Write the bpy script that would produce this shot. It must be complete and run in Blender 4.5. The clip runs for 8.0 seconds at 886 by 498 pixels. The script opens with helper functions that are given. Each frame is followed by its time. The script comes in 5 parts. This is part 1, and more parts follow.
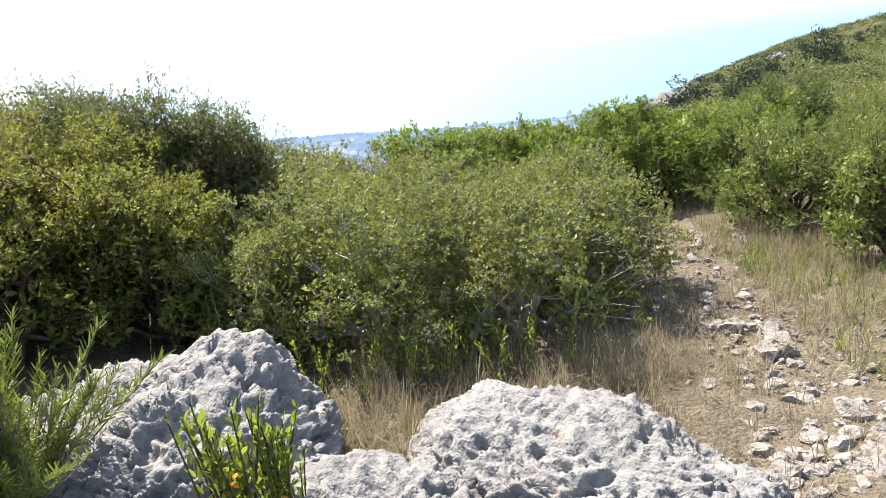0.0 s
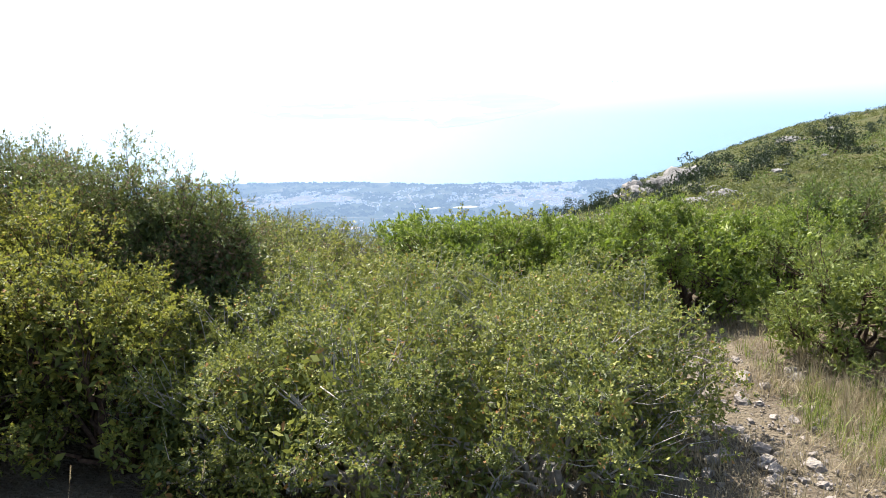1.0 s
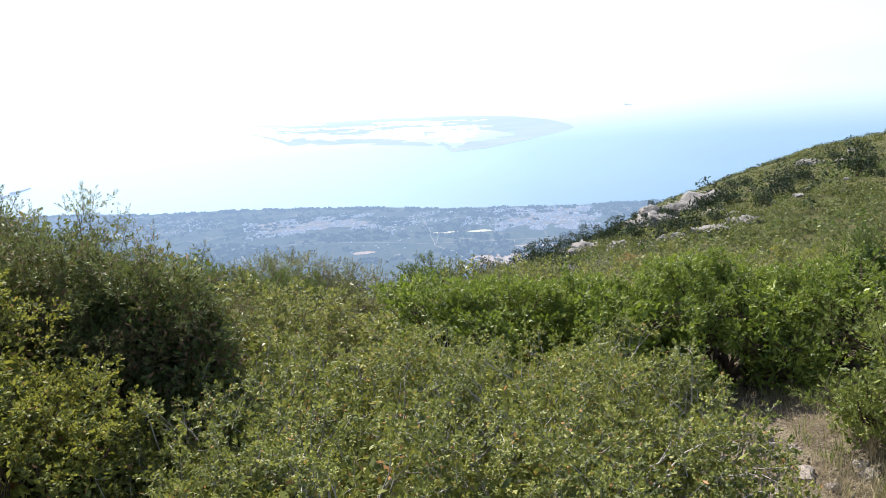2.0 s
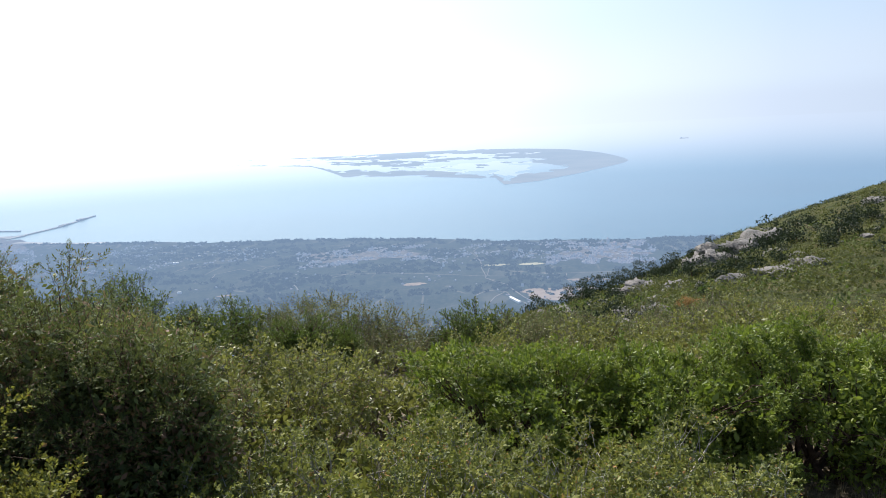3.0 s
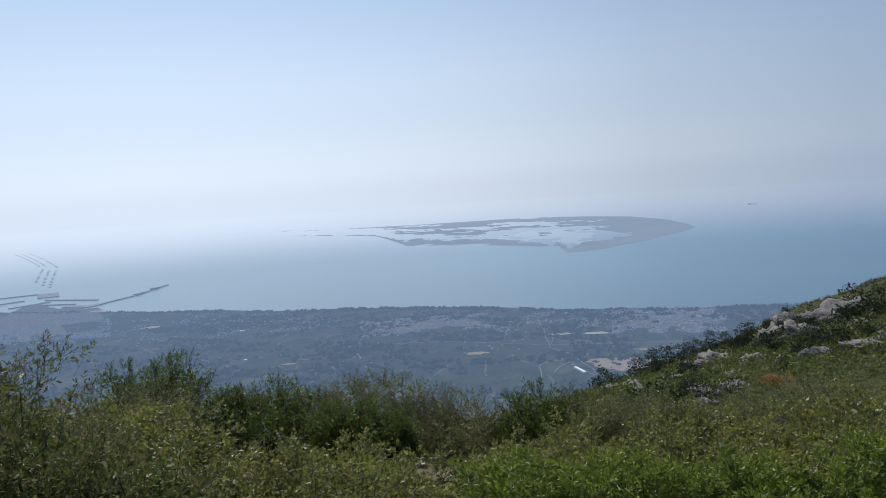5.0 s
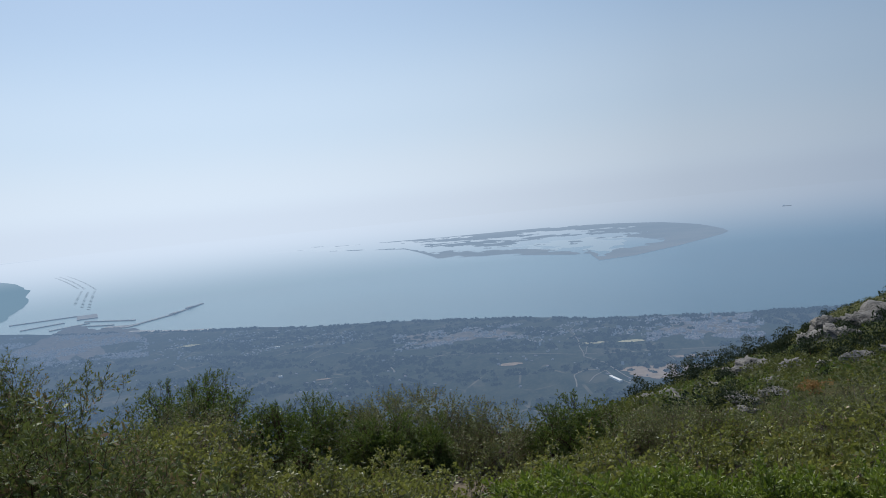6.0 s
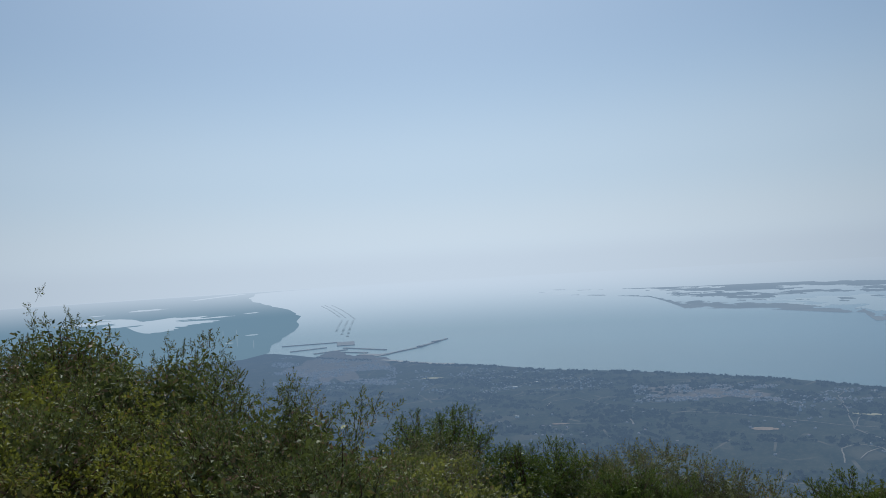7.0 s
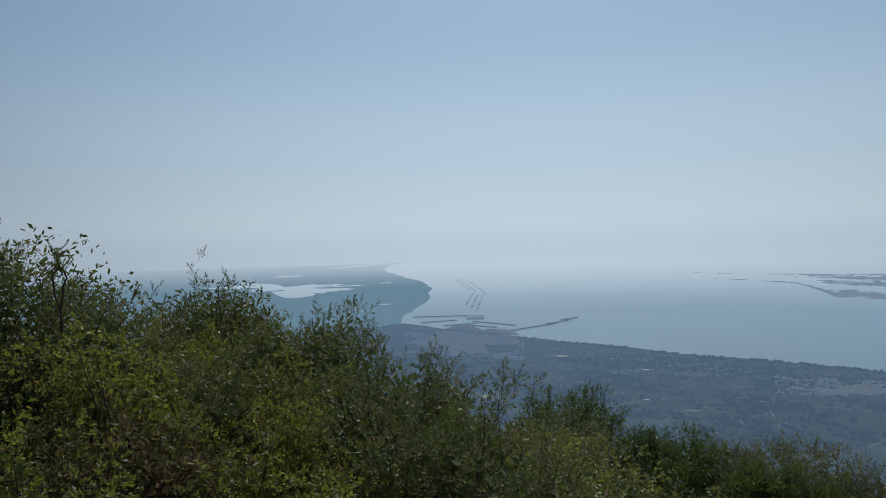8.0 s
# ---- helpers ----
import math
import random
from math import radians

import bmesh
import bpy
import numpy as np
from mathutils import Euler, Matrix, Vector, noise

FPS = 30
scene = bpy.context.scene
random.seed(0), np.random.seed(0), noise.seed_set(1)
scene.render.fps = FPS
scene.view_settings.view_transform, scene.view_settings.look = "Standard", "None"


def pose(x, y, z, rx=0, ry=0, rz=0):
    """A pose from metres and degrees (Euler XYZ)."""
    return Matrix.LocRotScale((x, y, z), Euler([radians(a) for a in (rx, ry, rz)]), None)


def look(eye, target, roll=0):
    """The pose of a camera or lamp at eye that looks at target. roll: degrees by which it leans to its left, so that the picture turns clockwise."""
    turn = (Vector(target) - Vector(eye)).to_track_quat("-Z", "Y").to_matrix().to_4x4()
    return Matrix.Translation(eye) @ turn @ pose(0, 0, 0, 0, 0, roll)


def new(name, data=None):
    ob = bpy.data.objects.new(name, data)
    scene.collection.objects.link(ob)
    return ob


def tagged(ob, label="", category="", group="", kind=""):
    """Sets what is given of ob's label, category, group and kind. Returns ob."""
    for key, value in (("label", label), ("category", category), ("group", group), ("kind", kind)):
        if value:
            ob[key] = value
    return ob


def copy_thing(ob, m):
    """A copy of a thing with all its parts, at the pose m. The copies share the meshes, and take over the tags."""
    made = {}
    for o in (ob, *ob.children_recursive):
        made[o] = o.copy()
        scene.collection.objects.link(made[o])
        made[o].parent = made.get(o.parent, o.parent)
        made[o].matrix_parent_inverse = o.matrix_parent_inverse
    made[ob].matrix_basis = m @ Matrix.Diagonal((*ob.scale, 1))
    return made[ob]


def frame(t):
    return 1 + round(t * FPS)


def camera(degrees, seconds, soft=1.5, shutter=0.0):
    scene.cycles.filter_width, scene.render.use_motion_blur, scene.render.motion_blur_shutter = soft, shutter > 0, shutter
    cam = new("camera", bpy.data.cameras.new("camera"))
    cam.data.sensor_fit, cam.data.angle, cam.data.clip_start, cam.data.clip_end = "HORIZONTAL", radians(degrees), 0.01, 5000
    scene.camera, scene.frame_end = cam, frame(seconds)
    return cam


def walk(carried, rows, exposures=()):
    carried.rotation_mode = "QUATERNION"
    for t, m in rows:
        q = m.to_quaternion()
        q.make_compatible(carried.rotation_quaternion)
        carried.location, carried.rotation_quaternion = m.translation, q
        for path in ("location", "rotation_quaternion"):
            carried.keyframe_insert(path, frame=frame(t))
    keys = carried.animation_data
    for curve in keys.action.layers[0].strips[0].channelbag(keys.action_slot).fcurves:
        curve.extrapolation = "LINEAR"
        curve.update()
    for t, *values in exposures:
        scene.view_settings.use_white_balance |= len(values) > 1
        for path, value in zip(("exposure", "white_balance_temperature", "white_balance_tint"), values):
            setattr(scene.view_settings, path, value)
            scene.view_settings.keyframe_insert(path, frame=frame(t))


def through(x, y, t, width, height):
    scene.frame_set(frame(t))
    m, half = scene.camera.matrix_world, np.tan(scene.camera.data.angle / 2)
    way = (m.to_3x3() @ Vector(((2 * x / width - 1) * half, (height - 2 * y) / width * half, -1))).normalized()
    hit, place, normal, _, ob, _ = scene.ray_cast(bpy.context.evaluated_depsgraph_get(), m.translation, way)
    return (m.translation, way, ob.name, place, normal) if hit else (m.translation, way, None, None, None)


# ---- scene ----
cam = camera(60.4, 8.0, 0.6)
PATH = [
    (0, (0.018, -0.002, 1.49), (-0.081, 1.892, 0.858), -6.8),
    (0.3, (-0.032, 0.227, 1.558), (-0.047, 2.116, 0.9), -7.11),
    (0.5, (-0.066, 0.38, 1.603), (0.004, 2.272, 0.957), -4.7),
    (0.7, (-0.066, 0.564, 1.607), (0.004, 2.463, 0.981), -4.1),
    (0.8, (-0.065, 0.657, 1.609), (-0.027, 2.588, 1.091), -2.77),
    (1, (-0.065, 0.841, 1.613), (-0.153, 2.777, 1.117), -2.5),
    (1.2, (-0.063, 0.985, 1.62), (-0.231, 2.909, 1.102), -2.92),
    (1.5, (-0.061, 1.2, 1.631), (-0.211, 3.132, 1.138), -4.0),
    (1.7, (-0.059, 1.359, 1.666), (-0.153, 3.3, 1.192), -3.2),
    (2.8, (0.029, 2.097, 1.796), (-0.235, 4.049, 1.448), -3.1),
    (3, (0.009, 2.229, 1.785), (-0.246, 4.182, 1.44), -3.0),
    (3.2, (-0.019, 2.343, 1.799), (-0.137, 4.321, 1.524), -0.01),
    (3.5, (-0.061, 2.515, 1.821), (-0.159, 4.499, 1.591), 0.9),
    (3.7, (-0.085, 2.63, 1.799), (-0.149, 4.618, 1.584), 0.63),
    (4, (-0.12, 2.803, 1.766), (-0.361, 4.783, 1.625), -1.7),
    (4.2, (-0.101, 2.869, 1.756), (-0.442, 4.837, 1.641), -4.22),
    (4.5, (-0.072, 2.969, 1.74), (-0.526, 4.908, 1.551), -4.5),
    (4.7, (-0.062, 2.996, 1.745), (-0.49, 4.941, 1.563), -3.9),
    (5.8, (-0.065, 2.995, 1.78), (-0.46, 4.953, 1.665), -3.6),
    (6, (-0.035, 2.958, 1.797), (-0.521, 4.894, 1.676), -5.5),
    (6.3, (-0.076, 2.977, 1.796), (-0.735, 4.862, 1.69), -6.04),
    (6.5, (-0.103, 2.989, 1.796), (-0.88, 4.83, 1.723), -5.2),
    (6.7, (-0.129, 2.989, 1.796), (-1.016, 4.781, 1.776), -4.22),
    (7, (-0.168, 2.989, 1.797), (-1.224, 4.687, 1.838), -3.4),
    (7.3, (-0.191, 2.984, 1.795), (-1.373, 4.596, 1.856), -3.56),
    (7.5, (-0.207, 2.98, 1.794), (-1.471, 4.529, 1.847), -3.6),
    (7.7, (-0.22, 2.978, 1.789), (-1.535, 4.485, 1.817), -2.23),
    (8, (-0.239, 2.976, 1.782), (-1.573, 4.466, 1.773), -1.5),
]
EXPOSURE = [(0, 1.78, 6400, 11), (0.5, 1.72, 6400, 11), (1, 1.65, 6350, 12), (1.5, 1.5, 6320, 13), (3, 0.65, 6250, 12), (3.5, 0.47, 6180, 12), (4, 0.22, 6080, 12), (4.5, -0.05, 6020, 12), (6, -0.3, 5970, 9), (6.5, -0.42, 5920, 8), (7, -0.52, 5890, 6), (7.5, -0.64, 5880, 5), (8, -0.68, 5930, 4)]
walk(cam, [(t, look(eye, target, roll)) for t, eye, target, roll in PATH], EXPOSURE)


# ---------------------------------------------------------------- world, sun
SUN_AZ, SUN_EL = -34.0, 51.0      # degrees: azimuth from +y, positive towards +x


def heading(az, el=0.0):
    a, e = radians(az), radians(el)
    return Vector((math.sin(a) * math.cos(e), math.cos(a) * math.cos(e), math.sin(e)))


def ramp(x, a, b):
    s = np.clip((x - a) / (b - a), 0.0, 1.0)
    return s * s * (3 - 2 * s)


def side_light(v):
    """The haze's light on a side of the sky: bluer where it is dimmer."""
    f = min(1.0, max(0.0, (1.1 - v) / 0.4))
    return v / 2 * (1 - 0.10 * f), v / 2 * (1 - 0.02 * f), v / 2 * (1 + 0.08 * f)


def build_world():
    w = bpy.data.worlds.new("hazy_sky")
    scene.world = w
    w.use_nodes = True
    nt = w.node_tree
    nt.nodes.clear()
    out = nt.nodes.new("ShaderNodeOutputWorld")
    bg = nt.nodes.new("ShaderNodeBackground")
    sky = nt.nodes.new("ShaderNodeTexSky")
    sky.sky_type = "NISHITA"
    sky.sun_disc = False
    sky.sun_elevation = radians(SUN_EL)
    sky.sun_rotation = radians(SUN_AZ)
    sky.altitude = 700
    sky.air_density, sky.dust_density, sky.ozone_density = 1.0, 3.0, 0.5
    geo = nt.nodes.new("ShaderNodeTexCoord")
    sep = nt.nodes.new("ShaderNodeSeparateXYZ")
    much = nt.nodes.new("ShaderNodeValToRGB")
    tone = nt.nodes.new("ShaderNodeValToRGB")
    for node, keys in ((much, SKY_VEIL), (tone, SKY_TONE)):
        e = node.color_ramp.elements
        node.color_ramp.interpolation = "EASE"
        while len(e) < len(keys):
            e.new(0.5)
        for k, (at, col) in zip(e, keys):
            k.position, k.color = at, (*col, 1)
    gain = nt.nodes.new("ShaderNodeMix")
    gain.data_type, gain.blend_type = "RGBA", "MULTIPLY"
    gain.inputs[0].default_value = 1.0
    gain.inputs[7].default_value = (16.0, 16.0, 16.0, 1)
    mix = nt.nodes.new("ShaderNodeMix")
    mix.data_type = "RGBA"
    nt.links.new(geo.outputs["Generated"], sep.inputs[0])
    nt.links.new(sep.outputs["Z"], much.inputs[0])
    nt.links.new(sep.outputs["Z"], tone.inputs[0])
    nt.links.new(much.outputs[0], mix.inputs[0])
    nt.links.new(tone.outputs[0], gain.inputs[6])
    nt.links.new(sky.outputs[0], mix.inputs[6])
    # the haze scatters most light towards the sun's side
    flat = nt.nodes.new("ShaderNodeVectorMath")
    flat.operation = "MULTIPLY"
    flat.inputs[1].default_value = (1, 1, 0)
    norm = nt.nodes.new("ShaderNodeVectorMath")
    norm.operation = "NORMALIZE"
    dot = nt.nodes.new("ShaderNodeVectorMath")
    dot.operation = "DOT_PRODUCT"
    dot.inputs[1].default_value = tuple(heading(SUN_AZ))
    half = nt.nodes.new("ShaderNodeMath")
    half.operation = "MULTIPLY_ADD"
    half.inputs[1].default_value, half.inputs[2].default_value = 0.5, 0.5
    glow = nt.nodes.new("ShaderNodeValToRGB")
    e = glow.color_ramp.elements
    while len(e) < len(SUNWARD):
        e.new(0.5)
    for k, (at, v) in zip(e, SUNWARD):
        k.position, k.color = at, (*side_light(v), 1)
    twice = nt.nodes.new("ShaderNodeMix")
    twice.data_type, twice.blend_type = "RGBA", "MULTIPLY"
    twice.inputs[0].default_value = 1.0
    nt.links.new(geo.outputs["Generated"], flat.inputs[0])
    nt.links.new(flat.outputs[0], norm.inputs[0])
    nt.links.new(norm.outputs[0], dot.inputs[0])
    nt.links.new(dot.outputs["Value"], half.inputs[0])
    nt.links.new(half.outputs[0], glow.inputs[0])
    nt.links.new(gain.outputs[2], twice.inputs[6])
    nt.links.new(glow.outputs[0], twice.inputs[7])
    nt.links.new(twice.outputs[2], mix.inputs[7])
    nt.links.new(mix.outputs[2], bg.inputs["Color"])
    bg.inputs["Strength"].default_value = 0.1
    nt.links.new(bg.outputs[0], out.inputs["Surface"])


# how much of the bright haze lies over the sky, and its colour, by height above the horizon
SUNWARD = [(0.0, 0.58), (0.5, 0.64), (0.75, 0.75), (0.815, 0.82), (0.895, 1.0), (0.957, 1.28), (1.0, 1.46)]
SKY_VEIL = [(0.0, (0.97, 0.97, 0.97)), (0.12, (0.85, 0.85, 0.85)), (0.30, (0.45, 0.45, 0.45)), (0.60, (0.24, 0.24, 0.24)), (1.0, (0.24, 0.24, 0.24))]
SKY_TONE = [(0.0, (0.735, 0.80, 0.88)), (0.03, (0.775, 0.85, 0.925)), (0.12, (0.685, 0.80, 0.915)), (0.30, (0.49, 0.68, 0.89)), (0.60, (0.60, 0.72, 0.88))]
build_world()
sun_data = bpy.data.lights.new("sun", "SUN")
sun_data.energy, sun_data.angle, sun_data.color = 4.7, radians(0.6), (1.0, 0.95, 0.86)
sun = new("sun", sun_data)
sun.matrix_world = look(tuple(heading(SUN_AZ, SUN_EL) * 60), (0, 0, 0))


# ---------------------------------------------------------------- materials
HORIZON = (0.588, 0.64, 0.705)       # emitted colour of the bright haze where sea and sky meet
# glow painted over the sea as haze
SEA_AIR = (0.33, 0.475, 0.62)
AIR = (0.205, 0.295, 0.425)          # emitted colour of the lit air between here and the coast


class Nodes:
    """A short way to write a node material."""

    def __init__(self, name):
        self.mat = bpy.data.materials.new(name)
        self.mat.use_nodes = True
        self.nt = self.mat.node_tree
        self.nt.nodes.clear()
        self.out = self.add("OutputMaterial")

    def add(self, kind, **props):
        n = self.nt.nodes.new("ShaderNode" + kind)
        for k, v in props.items():
            setattr(n, k, v)
        return n

    def put(self, socket, value):
        if isinstance(value, bpy.types.NodeSocket):
            self.nt.links.new(value, socket)
        elif isinstance(value, tuple) and len(value) == 3 and socket.type == "RGBA":
            socket.default_value = (*value, 1)
        else:
            socket.default_value = value

    def position(self):
        return self.add("NewGeometry").outputs["Position"]

    def island(self):
        return self.add("NewGeometry").outputs["Random Per Island"]

    def noise(self, scale, detail=3.0, rough=0.55, vector=None, out=0):
        n = self.add("TexNoise")
        self.put(n.inputs["Vector"], vector or self.position())
        self.put(n.inputs["Scale"], scale)
        self.put(n.inputs["Detail"], detail)
        self.put(n.inputs["Roughness"], rough)
        return n.outputs[out]

    def cells(self, scale, feature="F1", vector=None, out=0):
        n = self.add("TexVoronoi", feature=feature)
        self.put(n.inputs["Vector"], vector or self.position())
        self.put(n.inputs["Scale"], scale)
        return n.outputs[out]

    def span(self, value, a, b, c=0.0, d=1.0):
        n = self.add("MapRange")
        for s, v in zip(("Value", "From Min", "From Max", "To Min", "To Max"), (value, a, b, c, d)):
            self.put(n.inputs[s], v)
        return n.outputs[0]

    def math(self, op, a, b=0.0):
        n = self.add("Math", operation=op)
        self.put(n.inputs[0], a)
        self.put(n.inputs[1], b)
        return n.outputs[0]

    def mix(self, fac, a, b, blend="MIX"):
        n = self.add("Mix", data_type="RGBA", blend_type=blend)
        self.put(n.inputs[0], fac)
        self.put(n.inputs[6], a)
        self.put(n.inputs[7], b)
        return n.outputs[2]

    def stops(self, fac, *colours):
        n = self.add("ValToRGB")
        self.put(n.inputs[0], fac)
        e = n.color_ramp.elements
        while len(e) < len(colours):
            e.new(0.5)
        for k, (at, col) in zip(e, colours):
            k.position, k.color = at, (*col, 1)
        return n.outputs[0]

    def bump(self, height, strength=0.4, distance=0.02):
        n = self.add("Bump")
        self.put(n.inputs["Height"], height)
        self.put(n.inputs["Strength"], strength)
        self.put(n.inputs["Distance"], distance)
        return n.outputs[0]

    def surface(self, colour, rough=0.8, spec=0.3, normal=None):
        n = self.add("BsdfPrincipled")
        self.put(n.inputs["Base Color"], colour)
        self.put(n.inputs["Roughness"], rough)
        self.put(n.inputs["Specular IOR Level"], spec)
        if normal:
            self.put(n.inputs["Normal"], normal)
        return n.outputs[0]

    def leafy(self, colour, rough, spec, through, amount=0.4):
        """Reflecting and light-passing leaf tissue."""
        t = self.add("BsdfTranslucent")
        self.put(t.inputs["Color"], through)
        m = self.add("MixShader")
        self.put(m.inputs[0], amount)
        self.put(m.inputs[1], self.surface(colour, rough, spec))
        self.put(m.inputs[2], t.outputs[0])
        return m.outputs[0]

    def haze_glow(self, shader, reach, most=0.97, air=AIR):
        """Paints the light scattered by the air as glow, over the distance from the lookout."""
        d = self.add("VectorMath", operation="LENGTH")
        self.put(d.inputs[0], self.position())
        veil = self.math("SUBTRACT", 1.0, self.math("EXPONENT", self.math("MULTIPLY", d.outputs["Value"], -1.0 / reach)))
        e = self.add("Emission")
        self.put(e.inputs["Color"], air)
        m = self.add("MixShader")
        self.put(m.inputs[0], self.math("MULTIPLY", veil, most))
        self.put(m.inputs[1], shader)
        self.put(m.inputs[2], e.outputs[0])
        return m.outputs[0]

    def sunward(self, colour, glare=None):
        """Lit air as an emitted colour, brighter on the sun's side; glare paints the water's sheen there."""
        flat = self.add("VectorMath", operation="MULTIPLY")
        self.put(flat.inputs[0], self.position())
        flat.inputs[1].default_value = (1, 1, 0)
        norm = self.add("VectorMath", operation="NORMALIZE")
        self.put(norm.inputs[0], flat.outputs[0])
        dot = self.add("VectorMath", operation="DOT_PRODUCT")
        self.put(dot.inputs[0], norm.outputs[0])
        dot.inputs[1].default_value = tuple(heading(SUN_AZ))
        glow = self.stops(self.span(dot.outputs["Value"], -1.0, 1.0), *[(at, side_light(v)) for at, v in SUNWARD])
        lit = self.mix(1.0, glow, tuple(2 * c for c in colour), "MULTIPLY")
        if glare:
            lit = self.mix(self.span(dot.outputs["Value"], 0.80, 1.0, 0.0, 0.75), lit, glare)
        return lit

    def horizon_glow(self, shader, start, end, air):
        """Paints the bright haze of the horizon as glow over far water and land."""
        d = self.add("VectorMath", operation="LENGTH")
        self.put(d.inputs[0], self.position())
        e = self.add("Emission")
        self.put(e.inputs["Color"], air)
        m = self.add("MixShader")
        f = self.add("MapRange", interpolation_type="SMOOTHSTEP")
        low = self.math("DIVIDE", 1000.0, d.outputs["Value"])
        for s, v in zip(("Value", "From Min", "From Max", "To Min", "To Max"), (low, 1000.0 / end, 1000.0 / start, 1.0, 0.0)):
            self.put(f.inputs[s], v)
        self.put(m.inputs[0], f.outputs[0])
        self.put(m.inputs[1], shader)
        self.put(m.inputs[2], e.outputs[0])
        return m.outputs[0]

    def done(self, shader):
        self.nt.links.new(shader, self.out.inputs["Surface"])
        return self.mat


def leaf_material(name, dark, mid, light, rough=0.45, spec=0.4, glow=(0.2, 0.3, 0.04), amount=0.35, dry=None, share=0.03):
    n = Nodes(name)
    patch = n.noise(2.3, 2.0)
    coarse = n.noise(7.5, 2.0)
    shade = n.math("ADD", n.math("MULTIPLY", n.island(), 0.5), n.math("ADD", n.math("MULTIPLY", patch, 0.35), n.math("MULTIPLY", n.span(coarse, 0.3, 0.7), 0.32)))
    col = n.stops(shade, (0.24, dark), (0.56, mid), (0.92, light))
    if dry:
        pick = n.math("FRACT", n.math("MULTIPLY", n.island(), 17.31))
        often = n.span(n.noise(3.1, 2.0), 0.42, 0.62, share * 0.15, share * 2.1)
        col = n.mix(n.math("LESS_THAN", pick, often), col, dry)
    thr = n.mix(0.55, col, glow)
    return n.done(n.leafy(col, rough, spec, thr, amount))


def bark_material(name, a, b):
    n = Nodes(name)
    g = n.noise(38.0, 4.0)
    col = n.mix(n.span(g, 0.35, 0.7), a, b)
    return n.done(n.surface(col, 0.9, 0.15, n.bump(g, 0.5, 0.004)))


def rock_material(name, dim=1.0, k=1.0, dust=0.0):
    n = Nodes(name)
    big, fine = n.noise(2.6 * k, 5.0), n.noise(34.0 * k, 6.0, 0.65)
    col = n.mix(n.span(big, 0.35, 0.68), (0.15, 0.141, 0.131), (0.225, 0.212, 0.197))
    col = n.mix(n.span(fine, 0.42, 0.62, 0.0, 0.55), col, (0.27, 0.255, 0.235))
    lichen = n.math("MULTIPLY", n.span(n.noise(11.0 * k, 5.0), 0.56, 0.66), 0.55)
    col = n.mix(lichen, col, (0.11, 0.11, 0.115))
    rust = n.math("MULTIPLY", n.span(n.noise(4.2 * k, 4.0), 0.62, 0.72), 0.4)
    col = n.mix(rust, col, (0.46, 0.36, 0.25))
    grain = n.noise(140.0 * k, 4.0, 0.7)
    pits = n.math("ADD", n.span(n.cells(46.0 * k), 0.0, 0.55), n.span(n.cells(95.0 * k), 0.0, 0.6, 0.0, 0.5))
    h = n.math("ADD", n.math("ADD", fine, n.math("MULTIPLY", pits, 0.55)), n.math("MULTIPLY", grain, 0.35))
    if dust:
        col = n.mix(n.span(n.noise(7.0, 4.0), 0.3, 0.65, dust * 0.4, dust), col, (0.30, 0.23, 0.165))
    if dim < 1:
        col = n.mix(1.0, col, (dim, dim, dim), "MULTIPLY")
    s = n.surface(col, 0.92, 0.2, n.bump(h, 0.7, 0.014 / k))
    return n.done(s)


def soil_material():
    n = Nodes("dry_stony_soil")
    big, mid, fine = n.noise(0.9, 4.0), n.noise(6.0, 5.0), n.noise(60.0, 5.0, 0.7)
    col = n.mix(n.span(big, 0.36, 0.64), (0.095, 0.074, 0.05), (0.15, 0.12, 0.082))
    col = n.mix(n.span(mid, 0.45, 0.65, 0.0, 0.8), col, (0.165, 0.135, 0.09))
    col = n.mix(n.span(fine, 0.52, 0.7, 0.0, 0.7), col, (0.22, 0.20, 0.16))
    grit = n.cells(45.0)
    h = n.math("ADD", fine, n.math("MULTIPLY", grit, 0.8))
    return n.done(n.surface(col, 0.95, 0.1, n.bump(h, 0.9, 0.02)))


def hillside_material():
    n = Nodes("scrubby_hillside")
    big, mid, fine = n.noise(0.05, 4.0), n.noise(0.45, 6.0, 0.65), n.noise(4.0, 6.0, 0.7)
    col = n.mix(n.span(big, 0.4, 0.62), (0.056, 0.064, 0.02), (0.094, 0.09, 0.032))
    col = n.mix(n.span(mid, 0.42, 0.66, 0.0, 0.8), col, (0.14, 0.115, 0.05))
    # cushions of low scrub with dry grass between them
    warp = n.mix(0.35, n.position(), n.noise(0.8, 3.0, out=1), "ADD")
    cushion = n.math("SUBTRACT", 1.0, n.cells(0.85, vector=warp))
    small = n.math("SUBTRACT", 1.0, n.cells(2.6, vector=warp))
    bush = n.math("MULTIPLY", n.span(cushion, 0.40, 0.62), n.span(n.noise(0.22, 3.0), 0.38, 0.56))
    green = n.mix(n.span(n.noise(0.7, 2.0), 0.35, 0.65), (0.035, 0.052, 0.016), (0.085, 0.10, 0.028))
    col = n.mix(n.math("MULTIPLY", bush, 0.85), col, green)
    col = n.mix(n.span(fine, 0.42, 0.64, 0.0, 0.6), col, (0.05, 0.066, 0.02))
    h = n.math("ADD", n.math("ADD", n.math("MULTIPLY", cushion, 1.3), n.math("MULTIPLY", small, 0.5)), n.math("ADD", mid, fine))
    return n.done(n.surface(col, 0.95, 0.08, n.bump(h, 1.0, 0.4)))


